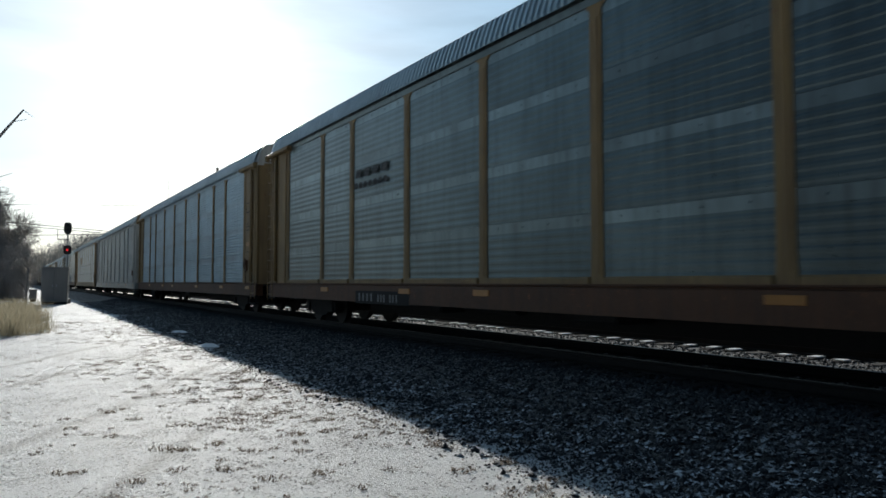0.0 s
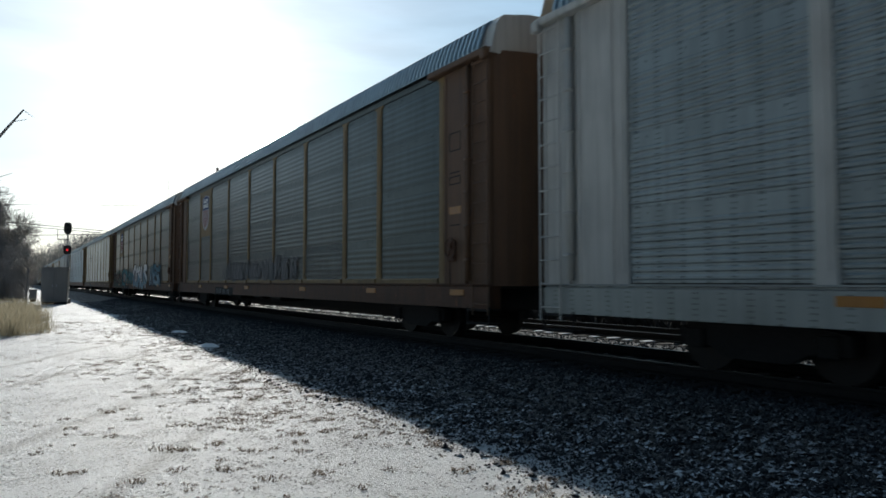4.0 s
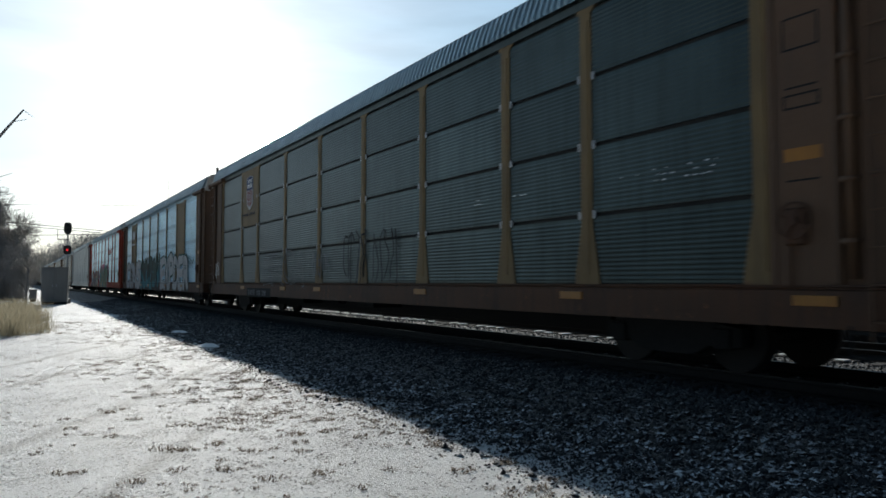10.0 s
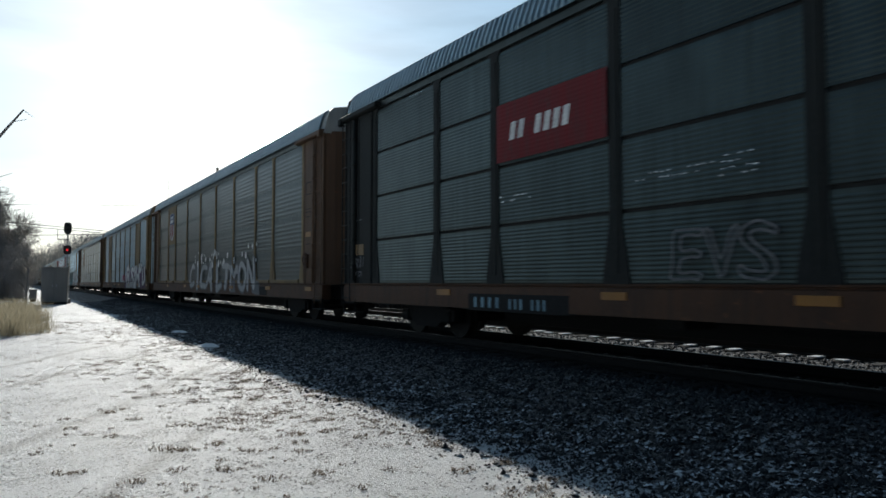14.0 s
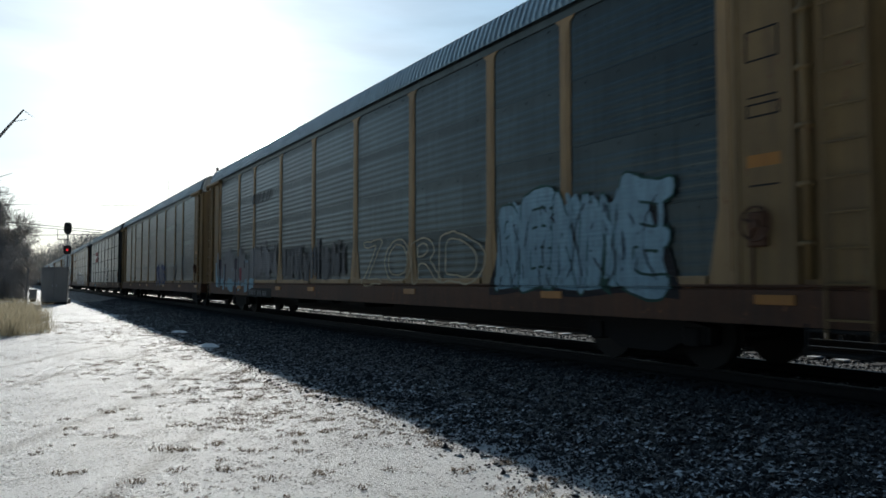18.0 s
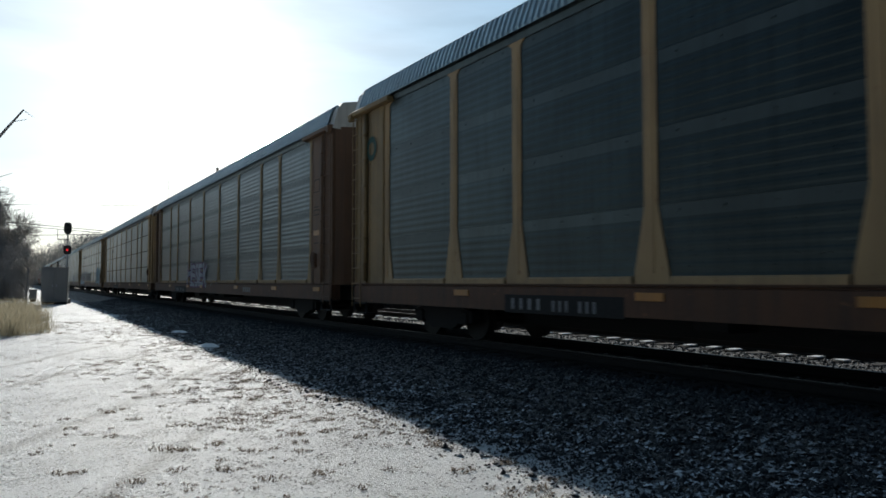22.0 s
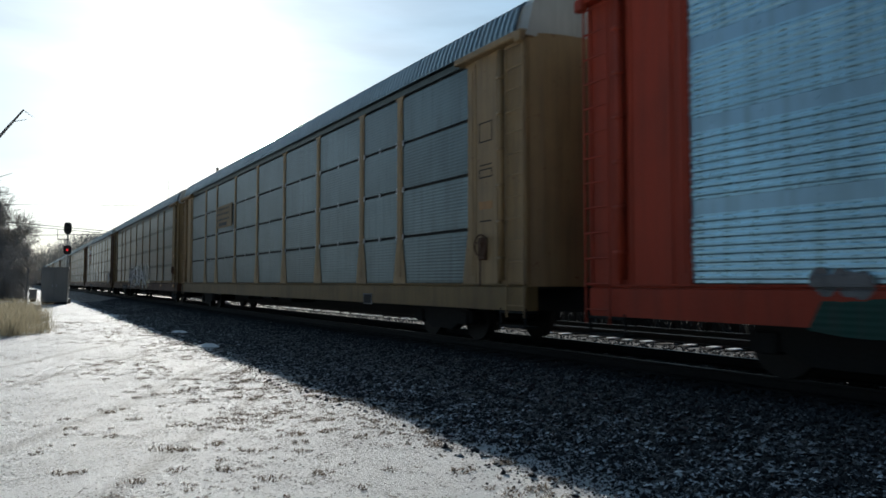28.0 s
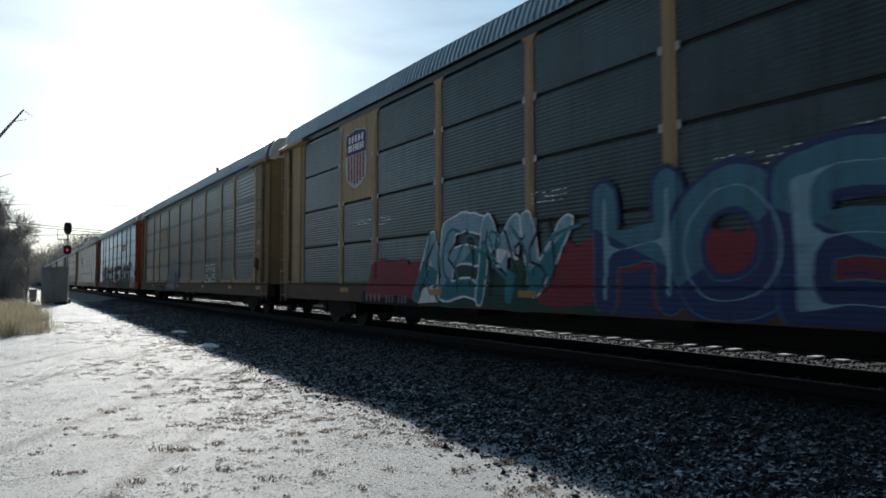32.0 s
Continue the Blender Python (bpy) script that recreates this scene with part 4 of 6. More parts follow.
    bars(c, "xx", 5.41, 6.71, 4.12, 4.66, P_WHITE, "company_lettering", 0.02, "two white rounded lettering bars", 0.1)
    bars(c, "xxxxxxxxx", 5.36, 6.76, 3.72, 3.84, P_WHITE, "company_lettering", 0.02)
    scribble(c, 0.89, 2.16, 1.2, 2.9, P_DTEAL, 41, 12, 0.10)
    scribble(c, 1.18, 2.16, 1.1, 2.3, P_BLACK, 42, 8, 0.04)
    graffiti(c, "CONS", 2.72, 9.52, 0.74, 2.42, P_SILVER, P_BLACK, 43, wild=0.25, grow=0.05, fat=0.08, label="large white graffiti letters with dark outline")
    splash(c, 9.45, 16.75, 0.68, 2.6, P_BLACK, 44, 0.0008)
    graffiti(c, "SCUZAN", 9.6, 16.6, 0.74, 2.6, P_DTEAL, P_BLACK, 45, lean=0.1, wild=0.8, grow=0.05, fat=0.085, label="teal and black interlocked graffiti", fade=P_TEAL)
    graffiti(c, "EXPDER", 17.12, 24.82, 0.74, 2.45, P_SILVER, P_DTEAL, 47, wild=0.5, grow=0.07, fat=0.07, label="large white graffiti letters with green edge")
    scribble(c, 23.42, 25.92, 1.7, 2.5, P_BLACK, 48, 11, 0.035)
    # dark four-tier car
    c = CARS[5] = rail_car("dark grey four-tier rail car with yellow shield panel", M_FINE, M_TAN, fine=True, tan_slots=((1, 3), (1, 2)), marks=(6.23, P_GREYW), end_paint=M_BROWN, cap=M_GOLD, clips=True)
    shield(c, 6.21, 3.74, 0.82, 1.15, PANEL_X + 0.02)
    bars(c, "xxxxxxxx xxxxxxx", 5.36, 6.96, 3.50, 3.60, P_BLACK, "company_lettering", 0.02)
    scribble(c, 1.08, 2.07, 1.25, 2.0, P_WHITE, 51, 9, 0.04)
    graffiti(c, "ERGA", 7.95, 12.00, 1.0, 2.05, M_FINE, P_GREYW, 52, wild=0.5, label="grey outlined graffiti letters")
    scribble(c, 12.40, 13.80, 1.2, 2.0, P_GREYW, 53, 8, 0.035)
    scribble(c, 14.60, 17.80, 1.0, 2.5, P_BLACK, 54, 12, 0.05)
    for i, (s, z, w, k) in enumerate(((20.9, 2.6, 0.5, 2), (22.0, 2.56, 0.5, 1), (24.4, 2.56, 0.4, 1), (25.3, 2.6, 1.0, 3), (3.8, 2.9, 0.5, 1), (3.4, 5.06, 0.8, 1))):
        daylight_dashes(c, s, z, w, k, 500 + i)
    # silver car with tan panels and dark emblem
    c = CARS[6] = rail_car("silver rail car with tan panels and purple-white graffiti", M_GALV_OLD, M_TAN, tan_slots=(1, (7, 1), (7, 2), (7, 3)), marks=(8.58, P_GREYW), cap=M_TAN, door=M_ROOF, foot=(0.13, 0.4))
    bars(c, "xxx", 5.56, 6.46, 3.80, 4.12, P_BLACK, "company_lettering", 0.02, "dark lettering bars between brackets")
    for s in (5.15, 6.5):
        bars(c, "x", s - 0.05, s + 0.05, 3.62, 4.25, P_BLACK, "company_lettering", 0.02)
    bars(c, "x x x x", 5.46, 6.56, 3.60, 3.68, P_BLACK, "company_lettering", 0.02)
    scribble(c, 14.88, 16.98, 1.2, 1.7, P_PINK, 61, 9, 0.09)
    splash(c, 16.50, 26.30, 0.74, 2.2, P_PURPLE, 62)
    graffiti(c, "EUSAHK", 17.3, 24.8, 0.74, 2.2, P_WHITE, P_BLACK, 63, lean=0.08, wild=0.7, grow=0.05, fat=0.075, label="white graffiti letters with black outline on purple", fade=P_SILVER)
    scribble(c, 16.30, 17.90, 1.0, 1.9, P_WHITE, 66, 6, 0.06)
    graffiti(c, "U", 24.90, 26.10, 0.9, 2.15, P_WHITE, P_BLACK, 64, wild=0.6)
    c = CARS[7] = rail_car("dark green-grey rail car with shield and white bubble graffiti", M_DARK, M_TAN, tan_slots=((1, 3), (1, 2)), foot=(0.28, 0.95), end_paint=M_BROWN)
    shield(c, 6.19, 3.36, 1.2, 1.4, PANEL_X + 0.02)
    graffiti(c, "CICA", 11.00, 15.70, 0.78, 2.0, P_SILVER, P_GREYW, 71, wild=0.9, label="white bubble graffiti letters")
    graffiti(c, "LTMON", 16.10, 21.80, 0.78, 1.95, P_SILVER, P_GREYW, 72, wild=0.9, label="white bubble graffiti letters")
    blobs(c, 11.20, 22.10, 1.8, 2.45, P_WHITE, 73, 34, 0.11)
    splash(c, 21.40, 22.30, 0.74, 1.25, P_GREYW, 74)
    plate(c, 22.31, 23.11, 0.70, 0.98, M_UNDER, "vent_plate", "dark louvred plate", SILL_X - 0.004)
    # dark car with red sign
    c = CARS[8] = rail_car("dark green-grey rail car, black posts, red sign panel", M_FINE, M_BLACKGREEN, fine=True, end_paint=M_BLACKGREEN, cap=M_BLACKGREEN, sill=M_SILL, marks=(6.54, P_SKY))
    plate(c, 7.28, 9.94, 3.18, 4.18, P_SIGNRED, "sign_panel", "red sign panel with white lettering bars")
    bars(c, "xx xxxx", 7.62, 9.17, 3.52, 3.82, P_WHITE, "sign_lettering", 0.016, lean=0.06)
    plate(c, 1.25, 1.86, 1.78, 2.04, M_GOLD, "sign_panel", "small yellow sign panel", 1.53)
    scribble(c, 1.16, 1.89, 1.46, 1.76, P_GREYW, 85, 8, 0.035)
    scribble(c, 1.43, 1.82, 1.24, 1.42, P_GREYW, 86, 4, 0.03)
    outline_plate(c, [(1.38, 2.62), (1.72, 2.62), (1.72, 2.64), (1.38, 2.64)], P_GREYW, 1.53, "stencil", depth=0.004)
    graffiti(c, "EVS", 11.05, 12.5, 1.12, 1.8, M_FINE, P_GREYW, 81, wild=0.5)
    graffiti(c, "UMMT", 16.1, 19.8, 0.85, 2.5, M_FINE, P_WHITE, 82, wild=0.5, grow=0.05, label="white outlined graffiti letters")
    scribble(c, 19.9, 20.8, 1.2, 2.0, P_GREYW, 83, 7, 0.03)
    scribble(c, 21.9, 24.4, 1.0, 1.9, P_GREYW, 84, 18, 0.03)
    for i, (s, z, w, k) in enumerate(((4.3, 5.07, 0.7, 1), (7.8, 2.58, 0.9, 2), (11.05, 2.56, 1.3, 2), (12.0, 2.62, 0.5, 4), (17.8, 2.55, 1.6, 1), (20.9, 2.6, 1.2, 3))):
        daylight_dashes(c, s, z, w, k, 520 + i)
    c = CARS[9] = rail_car(t + "grey sheets, wide yellow end bays, scribbles", M_GREY, M_TAN, foot=(0.26, 0.9))
    graffiti(c, "TRUTS", 16.15, 19.05, 0.95, 2.05, P_NAVY, P_GREYW, 91, wild=0.6, label="dark blue and grey lettering graffiti")
    scribble(c, 20.35, 22.25, 1.2, 2.1, P_GREYW, 92, 12, 0.06)
    scribble(c, 23.35, 25.75, 1.2, 2.6, P_GREYW, 93, 14, 0.05)
    c = CARS[10] = rail_car(t + "grey sheets, gold posts, faded white and violet graffiti", M_MID, M_GOLD, foot=(0.27, 0.9), end_paint=M_TAN, marks=(6.77, P_GREYW))
    smear(c, 1.9, 7.4, 0.72, 1.95, P_SKY, 101, 22, 0.001, "worn pale blue and grey rolled-on paint")
    smear(c, 2.2, 7.4, 1.1, 2.4, P_GREYW, 100, 16, 0.003)
    for s, w, z0, z1 in ((2.4, 0.5, 1.65, 2.05), (2.5, 0.3, 0.95, 1.65), (3.2, 0.35, 1.05, 1.85), (4.65, 0.66, 1.62, 2.02), (4.8, 0.36, 0.68, 1.62), (6.0, 0.22, 1.64, 1.9)):
        bars(c, "x", s, s + w, z0, z1, P_INK, "graffiti_letter", 0.006, "dark violet block letters")
    bars(c, "x", 5.37, 5.84, 1.19, 1.66, P_MAROON, "graffiti_letter", 0.006)
    smear(c, 7.2, 9.8, 1.2, 2.45, P_GREYW, 102, 17, 0.002, "smeared faded white paint")
    smear(c, 10.3, 15.2, 1.15, 2.25, P_FADED, 103, 26)
    bars(c, "xxxx x xx", 6.96, 9.01, 3.85, 4.2, P_FAINT, "company_lettering", 0.004, "faded dark slanted lettering", 0.25)
    graffiti(c, "ZORD", 16.19, 21.29, 1.05, 2.1, M_MID, P_CREAM, 104, wild=0.8, label="faded cream outlined graffiti letters")
    splash(c, 21.59, 25.69, 0.95, 2.35, P_BLACK, 105)
    splash(c, 21.79, 25.49, 1.05, 2.55, P_SKY, 107, 0.002)
    graffiti(c, "RENWE", 21.79, 25.49, 0.98, 2.5, P_SKY, P_DTEAL, 106, wild=0.9, grow=0.03, label="pale blue crowded graffiti letters")
    scribble(c, 21.89, 25.39, 1.0, 2.4, P_BLACK, 108, 13, 0.025, 0.0105)
    scribble(c, 21.79, 25.49, 1.15, 2.5, P_SKY, 109, 15, 0.09, 0.012)
    c = CARS[11] = rail_car("black-grey four-tier rail car with yellow posts", M_FINE, M_GOLD, fine=True, foot=(0.17, 0.5), end_paint=M_GOLD, marks=(9.00, P_GREYW))
    bars(c, "xxx x", 7.06, 8.50, 3.62, 3.85, P_FAINT, "company_lettering", 0.004, lean=0.15)
    scribble(c, 1.18, 1.97, 3.6, 4.1, P_BLACK, 111, 6, 0.03)
    c = CARS[12] = rail_car(t + "dark grey sheets, gold posts, pale lettering graffiti", M_MID, M_TAN, foot=(0.24, 0.8), marks=(7.07, P_GREYW), end_paint=M_BROWN)
    graffiti(c, "HESEK", 9.87, 13.97, 0.92, 1.95, P_DULL, P_PURPLE, 121, wild=0.7, label="pale lilac graffiti letters")
    graffiti(c, "H", 14.67, 15.67, 1.0, 2.05, M_MID, P_GREYW, 122, wild=0.5)
    graffiti(c, "TP", 15.97, 17.97, 1.15, 2.1, M_MID, P_GREYW, 123, wild=0.5)
    bars(c, "xxxx", 19.61, 20.63, 0.78, 0.95, P_GREYW)
    c = CARS[13] = rail_car("black-green rail car, gold posts with wide feet", M_DARK, M_GOLD, foot=(0.30, 1.0), end_paint=M_TAN, marks=(7.01, P_GREYW))
    graffiti(c, "OFF", 13.30, 16.10, 0.8, 1.9, M_DARK, P_WHITE, 131, wild=0.6, label="white outlined small graffiti")
    ring(c, 1.66, 4.25, 0.26, 0.14, P_DTEAL)
    c = CARS[14] = rail_car("dark rail car with striped shield and thin white graffiti", M_MID, M_TAN, tan_slots=((1, 3), (1, 2)), foot=(0.27, 0.9), marks=(7.57, P_GREYW), end_paint=M_BROWN)
    shield(c, 6.19, 3.40, 1.15, 1.35, PANEL_X + 0.02)
    scribble(c, 2.67, 3.87, 1.9, 2.15, P_GREYW, 141, 6, 0.04)
    scribble(c, 4.07, 5.27, 1.4, 2.2, P_GREYW, 142, 8, 0.05)
    scribble(c, 6.07, 7.27, 1.95, 2.2, P_GREYW, 143, 7, 0.04)
    graffiti(c, "CTRE", 10.27, 15.37, 1.0, 1.85, M_MID, P_GREYW, 144, wild=0.8, label="white outlined graffiti letters")
    scribble(c, 14.37, 15.27, 1.6, 2.3, P_WHITE, 145, 7, 0.05)
    graffiti(c, "OP", 24.07, 25.97, 1.05, 1.85, P_DULL, P_BLACK, 146, wild=0.6, fat=0.075, grow=0.055)
    scribble(c, 26.17, 27.27, 1.9, 2.2, P_WHITE, 147, 6, 0.04)
    c = CARS[15] = rail_car("dark grey rail car, tan posts, long silver script graffiti", M_MID, M_TAN, end_paint=M_TAN, marks=(6.53, P_GREYW), foot=(0.13, 0.4))
    ring(c, 1.47, 4.42, 0.30, 0.20, P_LOGOBLUE)
    bars(c, "x", 1.38, 1.51, 4.26, 4.58, P_SKY, "round_emblem", 0.006)
    bars(c, "x", 1.29, 1.60, 4.36, 4.48, P_SKY, "round_emblem", 0.0064)
    scribble(c, 11.2, 18.8, 0.75, 1.3, P_CREAM, 154, 9, 0.22, 0.001)
    graffiti(c, "ARSEAK", 9.6, 17.8, 0.74, 2.25, P_SILVER, P_BLACK, 152, lean=-0.22, wild=1.1, grow=0.045, fat=0.0, label="long silver-white graffiti script")
    scribble(c, 11.48, 19.18, 0.8, 2.5, P_WHITE, 156, 9, 0.085, 0.0108)
    c = CARS[16] = rail_car("four-tier pale grey rail car with yellow posts and end bays", M_PALE, M_GOLD, fine=True, foot=(0.28, 0.95), end_paint=M_GOLD, sill=M_TAN, cap=M_WHITE, clips=True, reflect=False)
    plate(c, 7.31, 9.68, 3.32, 4.22, M_TAN, "sign_panel", "tan sign panel with dark lettering bars")
    for z in (3.40, 3.62, 3.84, 4.04):
        bars(c, "xxxxxxx" if z > 3.5 else "x", 7.3, 9.3, z, z + (0.08 if z > 3.5 else 0.13), P_FAINT, "sign_lettering", 0.016)
    plate(c, 21.81, 22.28, 0.62, 0.87, P_GREYW, "notice_plate", "small black notice plate with white border", SILL_X)
    plate(c, 21.84, 22.25, 0.645, 0.845, P_BLACK, "notice_field", "", SILL_X + 0.012, 0.003)
    # second silver car with red posts
    c = CARS[17] = rail_car("silver rail car, red posts, black and white graffiti", M_GALV, M_RED, foot=(0.13, 0.4))
    bars(c, "xxxx", 18.89, 21.05, 3.70, 3.98, P_LOGORED, "company_lettering", label="red slanted lettering bars", lean=0.22)
    outline_plate(c, [(18.76, 3.55), (21.05, 3.58), (21.15, 3.62), (18.82, 3.64)], P_BLACK, PANEL_X + 0.03, "company_lettering")
    blobs(c, 5.65, 24.65, 2.1, 2.5, P_DTEAL, 171, 60, 0.17, 0.001)
    splash(c, 4.0, 5.5, 0.62, 1.02, P_DTEAL, 181, 0.0015)
    blobs(c, 4.0, 5.2, 1.06, 1.24, P_GREYW, 182, 8, 0.11, 0.003)
    splash(c, 5.15, 13.15, 0.68, 1.55, P_BLACK, 176, 0.002)
    splash(c, 14.45, 23.85, 0.68, 1.55, P_BLACK, 177, 0.002)
    graffiti(c, "MULETI", 5.2, 13.4, 0.74, 2.2, P_BLACK, P_WHITE, 172, wild=0.5, grow=0.04, fat=0.05, jag=1.0, label="black graffiti letters with thick white edge")
    graffiti(c, "BEZNOR", 14.5, 23.4, 0.74, 2.35, P_BLACK, P_WHITE, 173, wild=0.3, grow=0.045, fat=0.06, jag=1.2, label="black graffiti letters with thick white edge")
    splash(c, 16.95, 19.65, 0.69, 1.2, P_BLACK, 178, 0.013)
    scribble(c, 13.15, 14.25, 1.0, 1.5, P_RED, 174, 6, 0.05)
    splash(c, 23.85, 26.15, 0.74, 1.6, P_SILVER, 175)
    c = CARS[18] = rail_car("grey-green rail car with yellow block lettering", M_MID, M_GOLD, foot=(0.24, 0.8), end_paint=M_TAN, marks=(6.60, P_GREYW))
    bars(c, "xxx", 7.75, 9.42, 3.55, 4.05, M_GOLD, "company_lettering", label="yellow block lettering bars with underline", lean=0.03)
    outline_plate(c, [(7.7, 3.36), (9.5, 3.36), (9.52, 3.44), (7.72, 3.44)], M_GOLD, PANEL_X + 0.03, "company_lettering")
    graffiti(c, "HUOMZ", 10.15, 13.20, 0.74, 2.15, P_DULL, P_FAINT, 181, lean=0.06, wild=0.5, grow=0.04, fat=0.055, label="silver narrow graffiti letters")
    scribble(c, 10.40, 11.60, 1.95, 2.45, P_GREYW, 182, 7, 0.07)
    scribble(c, 10.20, 13.40, 0.7, 1.5, P_DULL, 185, 12, 0.07, 0.0022)
    graffiti(c, "EKE", 18.93, 20.73, 1.18, 1.9, P_GREYW, P_WHITE, 183, wild=0.7)
    c = CARS[19] = rail_car("dark four-tier rail car, shield, blue and red graffiti", M_MID, M_GOLD, fine=True, tan_slots=((1, 3), (1, 2)), marks=(6.75, P_GREYW), foot=(0.13, 0.4), clips=True)
    shield(c, 6.13, 3.45, 1.3, 1.4, PANEL_X + 0.02)
    splash(c, 6.80, 9.60, 0.80, 1.7, P_MAROON, 191)
    splash(c, 9.24, 14.54, 0.68, 1.5, P_DTEAL, 195)
    splash(c, 13.2, 20.4, 0.80, 1.9, P_MAROON, 196, 0.0014)
    graffiti(c, "AEMV", 9.2, 13.8, 0.76, 2.2, P_SKY, P_WHITE, 192, lean=0.14, wild=0.7, grow=0.03, fat=0.05, label="pale blue sharp graffiti letters on maroon", fade=P_TEAL)
    scribble(c, 9.4, 13.8, 0.8, 2.2, P_BLACK, 197, 9, 0.05, 0.0095)
    scribble(c, 9.54, 13.64, 0.9, 2.2, P_TEAL, 198, 7, 0.06, 0.0115)
    graffiti(c, "HOEE", 14.5, 20.3, 0.72, 2.4, P_BLUE, P_NAVY, 193, wild=0.4, grow=0.05, fat=0.09, label="large blue and violet graffiti letters", fade=P_NAVY)
    graffiti(c, "HOEE", 14.5, 20.3, 0.72, 2.4, P_SKY, None, 193, wild=0.4, fat=-0.06, lift=0.002, label="pale blue highlights inside the letters")
    for i, (s, z, w, k) in enumerate(((13.4, 2.55, 0.9, 3), (17.3, 2.6, 1.7, 3), (18.4, 2.7, 0.6, 4), (3.9, 2.88, 0.5, 1), (6.5, 2.6, 0.9, 2), (7.7, 2.6, 0.6, 3), (3.3, 5.07, 0.8, 1))):
        daylight_dashes(c, s, z, w, k, 540 + i)
    CARS[20] = rail_car(t + "grey sheets and faded yellow posts", M_GREY, M_TAN, foot=(0.13, 0.4))
    # cars ahead, already far up the line when the clip begins
    order = (2, 16, 9, 6, 18, 11, 2, 9, 15, 16, 3, 8, 14, 4)
    for i, k in enumerate(order):
        CARS[-3 - i] = copy_thing(CARS[k], pose(0, 0, 0))


# where the first coupling stands along the track, in metres, second by second; the speed wavers a little
RUN = ((0, -5.52), (1, 12.51), (2, 30.54), (3, 48.63), (4, 66.80), (5, 84.90), (6, 102.95), (7, 120.96), (8, 138.93), (9, 156.90), (10, 174.93), (11, 192.93), (12, 210.89), (13, 228.95), (14, 247.12),
       (15, 265.20), (16, 283.25), (17, 301.25), (18, 319.13), (19, 337.21), (20, 354.46), (21, 372.36), (22, 390.23), (23, 408.00), (24, 425.99), (25, 443.89), (26, 461.65), (27, 479.35), (28, 497.03),
       (29, 514.84), (30, 532.62), (31, 550.30), (32, 568.15))


# ---------------------------------------------------------------- ground
def ground_z(x, y):
    """Height of the land across the line."""
    def ease(a, b, v):
        f = min(1.0, max(0.0, (v - a) / (b - a)))
        return f * f * (3 - 2 * f)
    bed = RAIL - 0.20
    h = bed * ease(4.7, 6.9, x) * (1 - ease(15.2, 17.5, x))
    return h


def field_z(x, y):
    """Ground with the field's shallow unevenness."""
    z = ground_z(x, y)
    if abs(y) < 70 and -25 < x < 7:
        f = min(1.0, (7 - x) / 2)
        z += f * (0.05 * noise.noise((x * 0.35, y * 0.35, 3.0)) + 0.014 * noise.noise((x * 0.9, y * 0.9, 7.0)))
    return z


